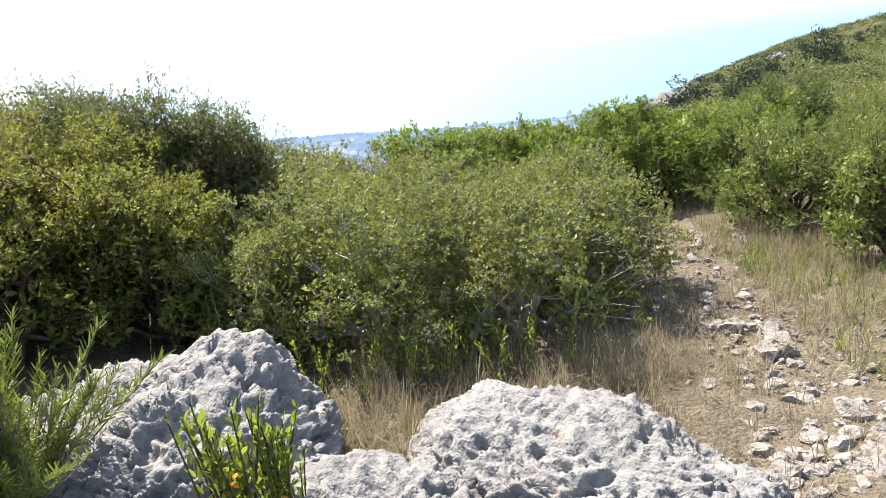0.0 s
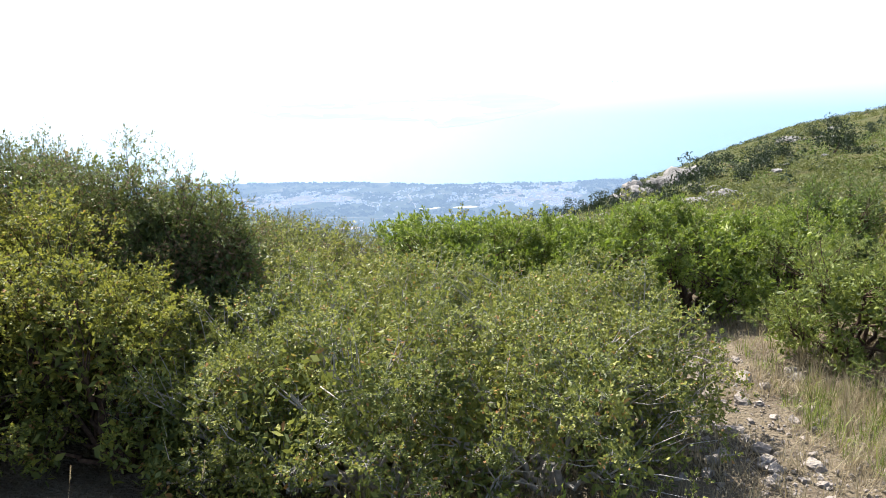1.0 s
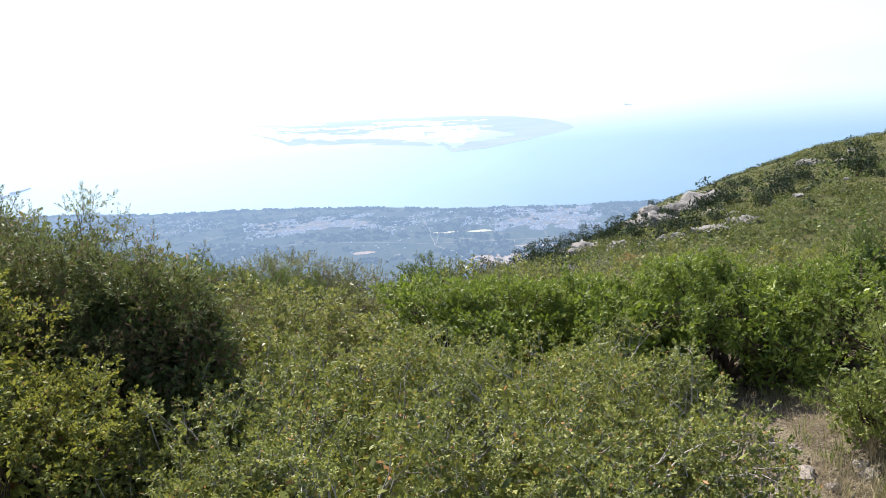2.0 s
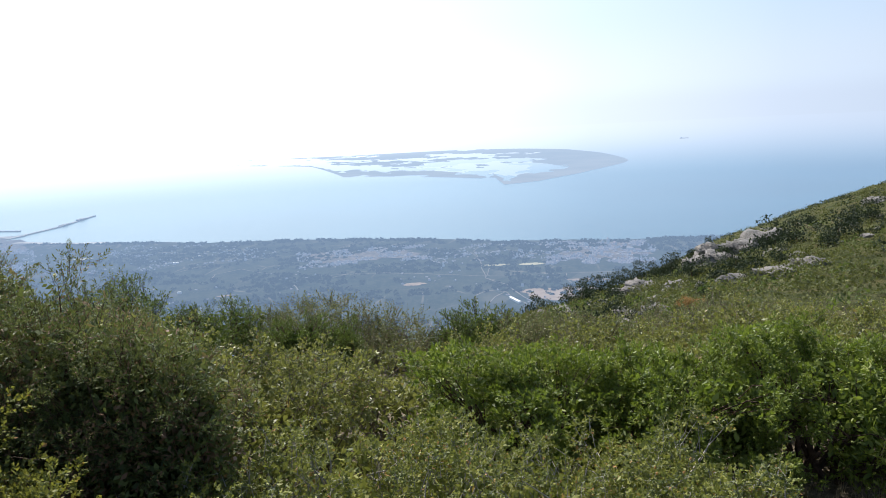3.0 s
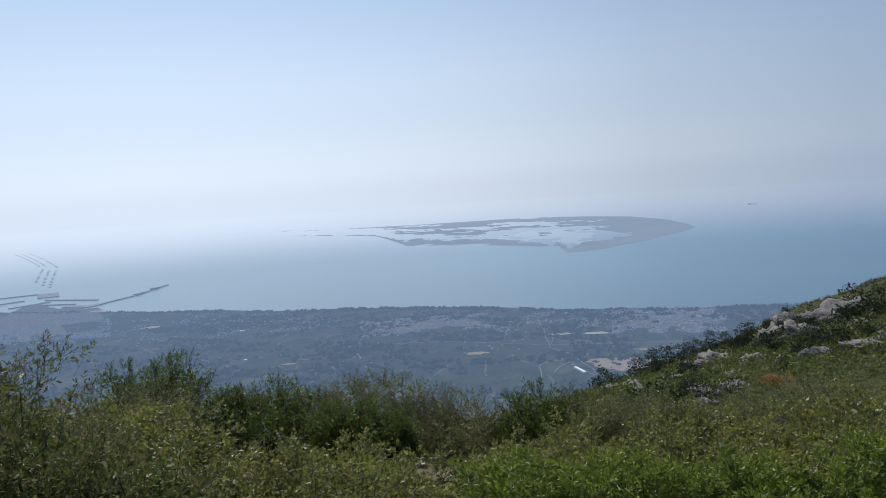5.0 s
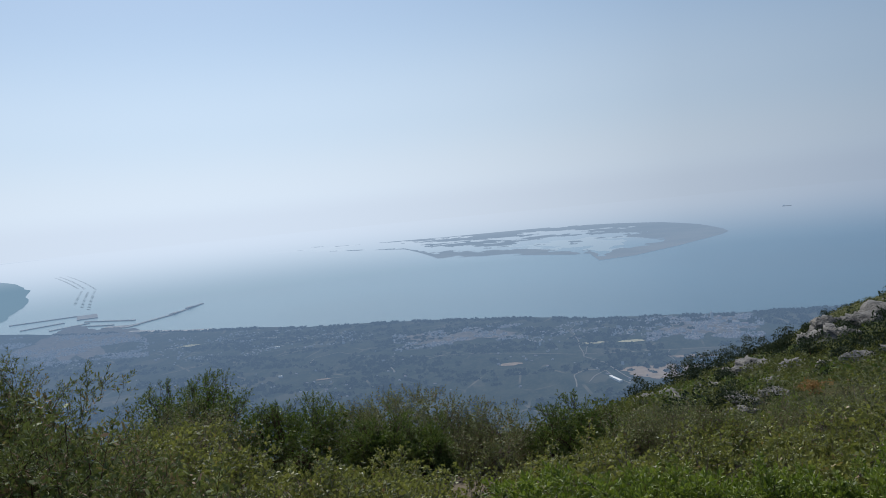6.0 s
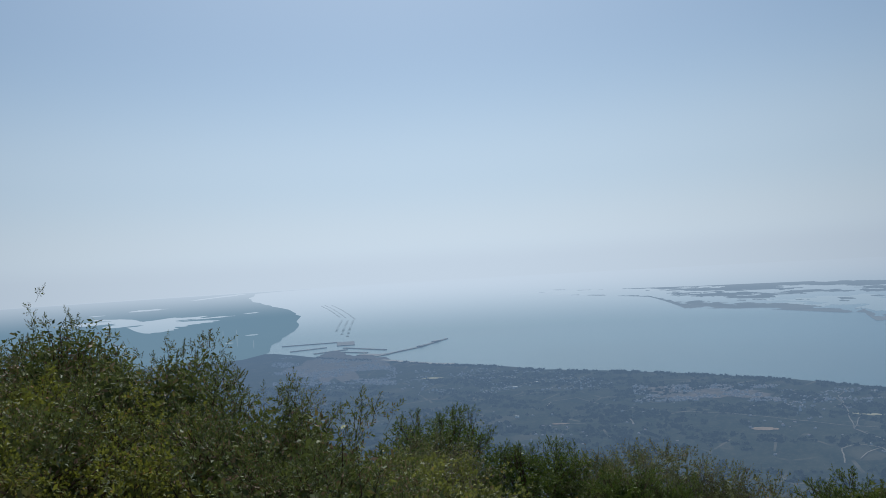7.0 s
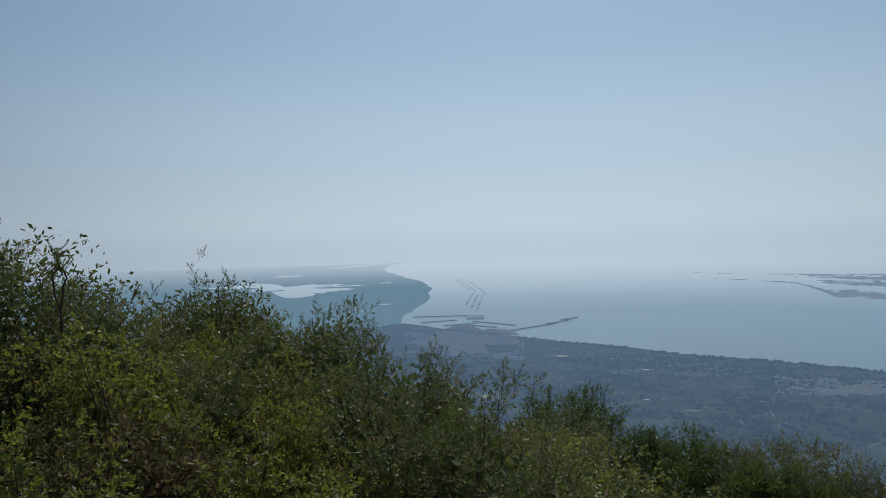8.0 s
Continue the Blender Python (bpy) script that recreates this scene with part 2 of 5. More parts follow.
def plain_material():
    n = Nodes("wooded_coastal_plain")
    stretch = n.add("Mapping")
    n.put(stretch.inputs["Vector"], n.position())
    stretch.inputs["Scale"].default_value = (1.0, 0.62, 1.0)
    stretch.inputs["Rotation"].default_value = (0, 0, 0.2)
    v = stretch.outputs[0]
    big, mid, fine = n.noise(0.012, 5.0, 0.6, v), n.noise(0.07, 6.0, 0.7, v), n.noise(0.5, 5.0, 0.7, v)
    col = n.mix(n.span(mid, 0.40, 0.62), (0.018, 0.027, 0.019), (0.043, 0.050, 0.034))
    col = n.mix(n.span(fine, 0.5, 0.7, 0.0, 0.6), col, (0.09, 0.085, 0.055))
    plots = n.cells(0.05, out=1, vector=v)
    sepc = n.add("SeparateColor")
    n.put(sepc.inputs[0], plots)
    tilled = n.math("MULTIPLY", n.math("GREATER_THAN", sepc.outputs[0], 0.86), n.span(big, 0.46, 0.56))
    col = n.mix(n.math("MULTIPLY", tilled, 0.22), col, (0.20, 0.17, 0.13))
    lane = n.math("MULTIPLY", n.math("LESS_THAN", n.cells(0.035, "DISTANCE_TO_EDGE", vector=n.mix(0.15, v, n.noise(0.02, 3.0, 0.6, v, 1), "ADD")), 0.022), n.span(n.noise(0.03, 3.0), 0.5, 0.6))
    col = n.mix(n.math("MULTIPLY", lane, 0.35), col, (0.27, 0.23, 0.18))
    speck = n.math("MULTIPLY", n.span(n.noise(1.1, 3.0, 0.7), 0.64, 0.70), n.span(n.noise(0.018, 4.0, 0.6, v), 0.48, 0.6))
    col = n.mix(n.math("MULTIPLY", speck, 0.6), col, (0.28, 0.22, 0.18))
    s = n.surface(col, 1.0, 0.0)
    # the haze over the plain is painted on as glow
    return n.done(n.haze_glow(s, PLAIN_REACH))


def water_material(name, reach, colour=(0.02, 0.05, 0.075), air=None, rough=0.22):
    n = Nodes(name)
    h = n.noise(0.9, 4.0)
    swell = n.noise(0.004, 3.0)
    s = n.surface(n.mix(n.span(swell, 0.4, 0.6), colour, tuple(c * 1.25 for c in colour)), rough, 0.5, n.bump(h, 0.35, 0.4))
    # air, horizon haze and sun glare are all emitted colour here
    return n.done(n.horizon_glow(n.haze_glow(s, reach, 0.97, n.sunward(air or AIR, (0.455, 0.59, 0.68))), 1150.0, 5200.0, n.sunward(HORIZON)))


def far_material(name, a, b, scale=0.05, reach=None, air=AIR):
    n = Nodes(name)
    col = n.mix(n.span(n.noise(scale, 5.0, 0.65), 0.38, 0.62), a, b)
    # distance haze and horizon haze are painted over the colour as glow
    s = n.haze_glow(n.surface(col, 0.95, 0.1), reach or PLAIN_REACH, 0.97, air)
    return n.done(n.horizon_glow(s, 1800.0, 11000.0, n.sunward(HORIZON)))


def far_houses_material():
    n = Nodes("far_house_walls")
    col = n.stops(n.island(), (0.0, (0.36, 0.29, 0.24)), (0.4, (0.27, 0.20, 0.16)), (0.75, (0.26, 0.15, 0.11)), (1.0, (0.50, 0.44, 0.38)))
    # haze over the houses is emitted too, thicker than on the plain
    return n.done(n.haze_glow(n.surface(col, 0.9, 0.1), PLAIN_REACH * 0.62))


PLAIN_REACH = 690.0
KERMES = leaf_material("kermes_oak_leaf", (0.03, 0.048, 0.016), (0.118, 0.139, 0.036), (0.285, 0.28, 0.065), 0.55, 0.2, (0.40, 0.43, 0.07), 0.24, (0.33, 0.17, 0.06), 0.03)
SLOPE_OAK = leaf_material("slope_oak_leaf", (0.036, 0.046, 0.017), (0.128, 0.145, 0.04), (0.29, 0.285, 0.08), 0.45, 0.3, (0.30, 0.31, 0.055), 0.36, (0.26, 0.15, 0.07), 0.02)
YELLOW = leaf_material("young_oak_leaf", (0.024, 0.04, 0.012), (0.105, 0.125, 0.03), (0.305, 0.298, 0.058), 0.55, 0.2, (0.42, 0.42, 0.05), 0.30, (0.32, 0.16, 0.07), 0.03)
MASTIC = leaf_material("mastic_leaf", (0.03, 0.05, 0.01), (0.115, 0.152, 0.024), (0.255, 0.285, 0.052), 0.5, 0.3, (0.30, 0.42, 0.035), 0.28)
NEEDLE = leaf_material("spiny_needle_leaf", (0.034, 0.05, 0.017), (0.088, 0.112, 0.034), (0.195, 0.215, 0.06), 0.55, 0.25, (0.24, 0.28, 0.06), 0.24, (0.21, 0.125, 0.075), 0.16)
DEAD_NEEDLE = leaf_material("half_dead_needle_leaf", (0.05, 0.055, 0.022), (0.12, 0.12, 0.045), (0.23, 0.225, 0.075), 0.6, 0.15, (0.18, 0.16, 0.05), 0.32, (0.14, 0.08, 0.05), 0.35)
BROOM = leaf_material("feathery_broom_leaf", (0.034, 0.056, 0.014), (0.12, 0.153, 0.034), (0.25, 0.272, 0.062), 0.5, 0.25, (0.28, 0.33, 0.045), 0.24)
HEATH = leaf_material("dense_heath_leaf", (0.025, 0.043, 0.011), (0.078, 0.105, 0.025), (0.18, 0.205, 0.045), 0.5, 0.25, (0.15, 0.23, 0.03), 0.28)
GREYLEAF = leaf_material("sparse_grey_leaf", (0.055, 0.066, 0.03), (0.145, 0.155, 0.064), (0.27, 0.262, 0.12), 0.55, 0.25, (0.22, 0.25, 0.07), 0.3, (0.17, 0.11, 0.075), 0.15)
SHOOT = leaf_material("glossy_shoot_leaf", (0.06, 0.10, 0.015), (0.15, 0.19, 0.03), (0.26, 0.29, 0.05), 0.3, 0.55, (0.34, 0.42, 0.04), 0.4)
ORANGE = leaf_material("withered_orange_leaf", (0.5, 0.17, 0.03), (0.65, 0.27, 0.05), (0.75, 0.38, 0.09), 0.5, 0.3, (0.8, 0.35, 0.05), 0.4)
STRAW = leaf_material("dry_straw", (0.13, 0.105, 0.062), (0.235, 0.195, 0.125), (0.36, 0.315, 0.21), 0.7, 0.15, (0.5, 0.4, 0.22), 0.3)
HILL_LEAF = leaf_material("hill_scrub_leaf", (0.032, 0.042, 0.014), (0.088, 0.098, 0.031), (0.16, 0.16, 0.055), 0.6, 0.15, (0.18, 0.20, 0.04), 0.28)
DARK_LEAF = leaf_material("hill_oak_leaf", (0.018, 0.027, 0.015), (0.031, 0.043, 0.022), (0.05, 0.064, 0.032), 0.6, 0.15, (0.06, 0.09, 0.03), 0.15)
RUSSET = leaf_material("dead_russet_leaf", (0.20, 0.12, 0.05), (0.30, 0.19, 0.08), (0.38, 0.26, 0.12), 0.7, 0.1, (0.4, 0.2, 0.05), 0.3)
BARK = bark_material("grey_brown_bark", (0.10, 0.075, 0.055), (0.22, 0.19, 0.16))
PALEBARK = bark_material("pale_grey_twig_bark", (0.24, 0.22, 0.19), (0.42, 0.39, 0.35))
DARKBARK = bark_material("dark_brown_twig_bark", (0.055, 0.035, 0.025), (0.13, 0.085, 0.06))
DUSTY_ROCK = rock_material("dusty_path_limestone", dust=0.42)
ROCK, FAR_ROCK = rock_material("pitted_grey_limestone"), rock_material("hill_limestone", 0.85, 0.12)
SOIL, HILLSIDE, PLAIN = soil_material(), hillside_material(), plain_material()


# ---------------------------------------------------------------- mesh tools
RNG = np.random.default_rng(11)


def mesh_of(name, verts, faces, materials, index=None, smooth=False):
    """A mesh from arrays: verts (n, 3), faces (m, 3 or 4)."""
    verts, faces = np.asarray(verts, np.float32), np.asarray(faces, np.int32)
    me = bpy.data.meshes.new(name)
    me.vertices.add(len(verts))
    me.vertices.foreach_set("co", verts.ravel())
    k = faces.shape[1]
    me.loops.add(faces.size)
    me.loops.foreach_set("vertex_index", faces.ravel())
    me.polygons.add(len(faces))
    me.polygons.foreach_set("loop_start", np.arange(0, faces.size, k, dtype=np.int32))
    for m in materials:
        me.materials.append(m)
    if index is not None:
        me.polygons.foreach_set("material_index", np.asarray(index, np.int32))
    me.polygons.foreach_set("use_smooth", np.full(len(faces), smooth))
    me.update(calc_edges=True)
    me.validate()
    return me


def part(name, me, parent, label=""):
    ob = new(name, me)
    ob.parent = parent
    return tagged(ob, label)


def thing(name, at, label, category, group=""):
    ob = new(name)
    ob.empty_display_size = 0.1
    ob.location = at
    return tagged(ob, label, category, group)


def structure(name, me, label, category):
    return tagged(new(name, me), label, category, kind="structure")


def unit(v):
    return v / np.maximum(np.linalg.norm(v, axis=-1, keepdims=True), 1e-9)


def leaf_at(base, way, side, length, width, fold=0.25):
    """Two folded quads: an oval leaf."""
    up = np.cross(way, side)
    mid = lambda f, w, s: base + way * length * f + side * s * w + up * fold * w
    v = np.array([base, mid(0.35, width * 0.5, -1), mid(0.72, width * 0.4, -1), base + way * length, mid(0.72, width * 0.4, 1), mid(0.35, width * 0.5, 1)])
    return v, np.array([[0, 1, 2, 3], [0, 3, 4, 5]])


def kite_at(base, way, side, length, width, fold=0.3):
    """One folded quad: a small leaf seen from farther off."""
    up = np.cross(way, side)
    v = np.array([base, base + way * length * 0.5 - side * width * 0.5 + up * fold * width, base + way * length, base + way * length * 0.55 + side * width * 0.5 + up * fold * width])
    return v, np.array([[0, 1, 2, 3]])


def needle_at(base, way, side, length, width):
    v = np.array([base - side * width * 0.5, base + side * width * 0.5, base + way * length * 0.95 + side * width * 0.25, base + way * length - side * width * 0.25])
    return v, np.array([[0, 1, 2, 3]])


def sprig(seed, length, count, leaf_l, leaf_w, spread, needle=False, stem=0.0012, from_=0.1, top=True, plain=False):
    """A twig along +z with leaves set round it. Returns verts, quads and the material index of each quad."""
    g = np.random.default_rng(seed)
    V, F, M, n = [], [], [], 0
    bend = g.normal(0, 0.12, 2)

    def along(f):
        return np.array([bend[0] * length * f * f, bend[1] * length * f * f, length * f])
    if stem:
        ring = [np.array([math.cos(a), math.sin(a), 0]) * stem for a in (0.0, 2.1, 4.2)]
        V.append(np.array([along(0.0) + r for r in ring] + [along(1.0) + r * 0.4 for r in ring]))
        F.append(np.array([[0, 1, 4, 3], [1, 2, 5, 4], [2, 0, 3, 5]]))
        M += [1, 1, 1]
        n = 6
    turn = g.uniform(0, 6.28)
    for k in range(count):
        f = from_ + (1 - from_) * (k + 0.5) / count
        turn += 2.4 + g.normal(0, 0.35)
        out = np.array([math.cos(turn), math.sin(turn), 0])
        a = radians(spread) * g.uniform(0.65, 1.2) * (1.0 if not top else (1.15 - 0.55 * f))
        way = unit(out * math.sin(a) + np.array([0, 0, 1]) * math.cos(a) + g.normal(0, 0.12, 3))
        side = unit(np.cross(way, out + np.array([0.01, 0.02, 0.9])) + g.normal(0, 0.35, 3))
        s = g.uniform(0.7, 1.15) * (1.0 - 0.25 * f)
        if needle:
            v, q = needle_at(along(f), way, side, leaf_l * s, leaf_w)
        else:
            v, q = (kite_at if plain else leaf_at)(along(f), way, side, leaf_l * s, leaf_w * s)
        V.append(v)
        F.append(q + n)
        M += [0] * len(q)
        n += len(v)
    return np.concatenate(V), np.concatenate(F), np.array(M)


def branchlet(seed, length, twigs, leaves, leaf_l, leaf_w, fan=52, lean=48, stem=0.0022):
    """A forked branch tip along +z: side twigs that carry small leaves, their blades turned to the light. As sprig()."""
    g = np.random.default_rng(seed)
    V, F, M, n = [], [], [], 0

    def strip_of(a, b, w):
        nonlocal n
        d = unit(b - a)
        e = unit(np.cross(d, g.normal(0, 1, 3))) * w
        V.append(np.array([a - e, a + e, b + e * 0.5, b - e * 0.5]))
        F.append(np.array([[0, 1, 2, 3]]) + n)
        M.append(1)
        n += 4
    axis = np.array([0, 0, 1.0])
    strip_of(np.array([0, 0, -0.3 * length]), axis * length * 0.8, stem)
    turn = g.uniform(0, 6.28)
    for k in range(twigs):
        turn += 2.4 + g.normal(0, 0.3)
        f = 0.15 + 0.6 * k / max(1, twigs - 1)
        a = radians(fan) * g.uniform(0.6, 1.15) * (1.0 - 0.75 * (k == twigs - 1))
        out = np.array([math.cos(turn), math.sin(turn), 0])
        d = unit(out * math.sin(a) + axis * math.cos(a))
        base, reach = axis * length * f, length * g.uniform(0.45, 0.75)
        strip_of(base, base + d * reach, stem * 0.6)
        spin = g.uniform(0, 6.28)
        side0 = unit(np.cross(d, [0.3, 0.5, 0.81]))
        side1 = np.cross(d, side0)
        for q in range(leaves):
            spin += 2.4 + g.normal(0, 0.4)
            h = 0.25 + 0.75 * (q + 0.6) / leaves
            o = side0 * math.cos(spin) + side1 * math.sin(spin)
            b = radians(lean) * g.uniform(0.6, 1.3) * (1.2 - 0.6 * h)
            way = unit(o * math.sin(b) + d * math.cos(b) + np.array([0, 0, 0.15]) + g.normal(0, 0.15, 3))
            flat = unit(np.cross(way, axis + g.normal(0, 0.5, 3)))
            s = g.uniform(0.7, 1.2) * (1.05 - 0.3 * h)
            v, f4 = kite_at(base + d * reach * h, way, flat, leaf_l * s, leaf_w * s, 0.22)
            V.append(v)
            F.append(f4 + n)
            M.append(0)
            n += 4
    return np.concatenate(V), np.concatenate(F), np.array(M)


def apart(p, gap):
    """The points that keep the gap from those before them."""
    kept = []
    for k in range(len(p)):
        if not kept or np.min(np.sum((p[kept] - p[k]) ** 2, axis=1)) > gap * gap:
            kept.append(k)
    return np.array(kept)


def scatter(templates, at, way, scale, g):
    """Sets copies of the templates at the points, their +z along way."""
    N = len(at)
    way = unit(way)
    side = unit(np.cross(way, g.normal(0, 1, (N, 3))))
    third = np.cross(way, side)
    basis = np.stack([side, third, way], -1)
    pick = g.integers(0, len(templates), N)
    V, F, M, n = [], [], [], 0
    for k, (v, f, m) in enumerate(templates):
        ids = np.nonzero(pick == k)[0]
        if not len(ids):
            continue
        p = np.einsum("nij,vj->nvi", basis[ids], v) * scale[ids, None, None] + at[ids, None, :]
        V.append(p.reshape(-1, 3))
        F.append((f[None] + (np.arange(len(ids)) * len(v))[:, None, None] + n).reshape(-1, 4))
        M.append(np.tile(m, len(ids)))
        n += len(ids) * len(v)
    return np.concatenate(V), np.concatenate(F), np.concatenate(M)


def tubes(paths, sides=5):
    """Tapered tubes; each path is (points (k, 3), radius at start, radius at end)."""
    V, F, n = [], [], 0
    for pts, r0, r1 in paths:
        k = len(pts)
        t = unit(np.gradient(pts, axis=0))
        a = unit(np.cross(t, np.array([0.31, 0.17, 0.94])))
        b = np.cross(t, a)
        r = np.linspace(r0, r1, k)[:, None, None]
        ang = np.arange(sides) * 2 * math.pi / sides
        ring = pts[:, None] + r * (np.cos(ang)[None, :, None] * a[:, None] + np.sin(ang)[None, :, None] * b[:, None])
        V.append(ring.reshape(-1, 3))
        i, j = np.meshgrid(np.arange(k - 1), np.arange(sides), indexing="ij")
        q = np.stack([i * sides + j, i * sides + (j + 1) % sides, (i + 1) * sides + (j + 1) % sides, (i + 1) * sides + j], -1)
        F.append(q.reshape(-1, 4) + n)
        n += k * sides
    return np.concatenate(V), np.concatenate(F)


def limb(a, b, g, sag=0.12, k=6):
    s = np.linspace(0, 1, k)[:, None]
    d = np.linalg.norm(b - a)
    w = g.normal(0, 0.06 * d, (k, 3)) * np.sin(s * math.pi)
    return a + (b - a) * s + w + np.array([0, 0, 1]) * sag * d * np.sin(s * math.pi)


def grow(name, at, size, templates, count, leaf, bark, label, category="shrub", group="", seed=1, lobes=9, lobe=0.46,
         up=0.6, scale=(0.75, 1.25), low=-0.35, shoots=0, shoot_templates=None, twigs=10, inner=0.5, stems=4, lift=0.0, skirt=6, bunch=22, spread=0.06, core=150, leaf_size=0.021, core_to=0.74, plump=0.36, shoot_scale=(0.75, 1.35), gap=0.0, hollow=-9.0, fill=110):
    """A shrub on the ground at (x, y, z): woody stems to several lobes of the crown, and sprigs of leaves all over them."""
    g = np.random.default_rng(seed)
    rx, ry, h = size
    lobe_at, lobe_r = [], []
    for k in range(lobes):
        a, q = 2.4 * k + g.uniform(-0.4, 0.4), math.sqrt((k + 0.5) / lobes)
        z = h * (lift + (1 - lift) * g.uniform(0.44, 0.74) * (1.12 - 0.72 * q * q * g.uniform(0.3, 1.0)))
        lobe_at.append((rx * (1 - lobe * 0.8) * q * math.cos(a), ry * (1 - lobe * 0.8) * q * math.sin(a), z))
        lobe_r.append((rx * lobe * g.uniform(0.65, 1.25), ry * lobe * g.uniform(0.65, 1.25), min(h * plump, h * 0.98 - z) * g.uniform(0.9, 1.1)))
        if k < 5:
            # the full heads in the middle of the crown
            lobe_at[k] = (lobe_at[k][0] * 1.15, lobe_at[k][1] * 1.15, h * g.uniform(0.54, 0.68))
            lobe_r[k] = (lobe_r[k][0] * 1.2, lobe_r[k][1] * 1.2, h * 0.30)
    for k in range(skirt):
        a = 6.283 * (k + g.uniform(-0.3, 0.3)) / skirt
        s = g.uniform(0.62, 0.85)
        lobe_at.append((rx * s * math.cos(a), ry * s * math.sin(a), h * g.uniform(0.16, 0.3)))
        lobe_r.append((rx * g.uniform(0.28, 0.4), ry * g.uniform(0.28, 0.4), h * g.uniform(0.2, 0.3)))
    lobes += skirt
    lobe_at, lobe_r = np.array(lobe_at), np.array(lobe_r)
    # sprigs stand in bunches, with dark gaps between them
    bunches = int(count * (3.0 if gap else 1.5) / bunch)
    which = np.repeat(g.permutation(np.arange(bunches) % lobes), bunch)
    u = np.repeat(unit(g.normal(0, 1, (bunches, 3))), bunch, 0)
    u[:, 2] = np.where(u[:, 2] < low, -u[:, 2], u[:, 2])
    depth = np.repeat(inner + (1.08 - inner) * g.beta(2.2, 1.1, bunches), bunch)
    off = g.normal(0, spread, u.shape)
    p = lobe_at[which] + lobe_r[which] * u * depth[:, None] + off
    u = unit(u + off / (spread * 2.2))
    # sprigs deep inside another lobe are shaded out
    near = np.min(np.linalg.norm((p[:, None] - lobe_at[None]) / lobe_r[None], axis=-1), axis=1)
    ok = (p[:, 2] > 0.03) & (near > inner * 0.82)
    if hollow > -1:
        # pockets between the branches stay open
        ok &= np.array([noise.noise(Vector(q) * 2.6 + Vector((seed * 0.37, 0, 0))) for q in p]) > hollow
    mine_of = which[ok]
    p, u = p[ok], u[ok]
    if gap:
        near = apart(p, gap)
        p, u, mine_of = p[near], u[near], mine_of[near]
    p, u, mine_of = p[:count], u[:count], mine_of[:count]
    way = unit(u * lobe_r.max() / lobe_r.mean() + np.array([0, 0, up]) + g.normal(0, 0.42, p.shape))
    V, F, M = scatter(templates, p, way, g.uniform(*scale, len(p)), g)
    if shoots:
        w = g.integers(0, lobes, shoots)
        d = unit(np.stack([g.normal(0, 0.5, shoots), g.normal(0, 0.5, shoots), g.uniform(0.55, 1.0, shoots)], -1))
        q = lobe_at[w] + lobe_r[w] * d * g.uniform(0.72, 0.97, (shoots, 1))
        v2, f2, m2 = scatter(shoot_templates or templates, q, d + np.array([0, 0, 1.0]) + g.normal(0, 0.3, q.shape), g.uniform(*shoot_scale, shoots), g)
        V, F, M = np.concatenate([V, v2]), np.concatenate([F, f2 + len(V)]), np.concatenate([M, m2])
    if core:
        # the leaves that close the crown below its tips, drawn back where it has pockets
        k = np.repeat(np.arange(lobes), core)
        cu = unit(g.normal(0, 1, (len(k), 3)))
        cu[:, 2] = np.where(cu[:, 2] < -0.4, -cu[:, 2], cu[:, 2])
        reach = g.uniform(0.62, core_to, (len(k), 1))
        q = lobe_at[k] + lobe_r[k] * cu * reach
        if hollow > -1:
            pocket = np.array([noise.noise(Vector(v) * 2.6 + Vector((seed * 0.37, 0, 0))) for v in q]) < hollow
            q = np.where(pocket[:, None], lobe_at[k] + lobe_r[k] * cu * reach * 0.72, q)
        inside = np.min(np.linalg.norm((q[:, None] - lobe_at[None]) / lobe_r[None], axis=-1), axis=1)
        q = q[(q[:, 2] > 0.02) & (inside > 0.42)]
        # and the dense growth inside, which no light passes
        k = np.repeat(np.arange(lobes), fill)
        deep = lobe_at[k] + lobe_r[k] * unit(g.normal(0, 1, (len(k), 3))) * g.uniform(0.3, 0.78, (len(k), 1))
        deep = deep[deep[:, 2] > 0.05]
        s = leaf_size * g.uniform(0.7, 1.3, (len(q) + len(deep), 1))
        s[len(q):] *= 1.6
        q = np.concatenate([q, deep])
        e, f = unit(g.normal(0, 1, q.shape)), unit(g.normal(0, 1, q.shape))
        v3 = np.stack([q - e * s, q + f * s * 0.5, q + e * s, q - f * s * 0.5], 1).reshape(-1, 3)
        V, F, M = np.concatenate([V, v3]), np.concatenate([F, np.arange(len(v3)).reshape(-1, 4) + len(V)]), np.concatenate([M, np.zeros(len(q), int)])
    root = thing(name, at, label, category, group)
    part("foliage", mesh_of("foliage", V, F, [leaf, bark], M), root)["kind"] = "stuff"
    paths = []
    thick = 0.012 + 0.012 * h
    feet = [np.array([g.normal(0, rx * 0.07), g.normal(0, ry * 0.07), -0.06]) for _ in range(stems)]
    for k in range(lobes):
        sv, sf = tubes([(limb(feet[k % stems], lobe_at[k], g, 0.1, 7), thick * g.uniform(0.7, 1.1), thick * 0.3)])
        part("stem", mesh_of("stem", sv, sf, [bark], smooth=True), root)
        mine = np.nonzero(mine_of == k)[0]
        for m in mine[:twigs]:
            paths.append((limb(lobe_at[k] * g.uniform(0.75, 1.0), p[m] + way[m] * 0.02, g, 0.05, 4), thick * 0.26, 0.0015))
    tv, tf = tubes(paths, 3)
    part("twigwork", mesh_of("twigwork", tv, tf, [bark], smooth=True), root)["kind"] = "stuff"
    return root


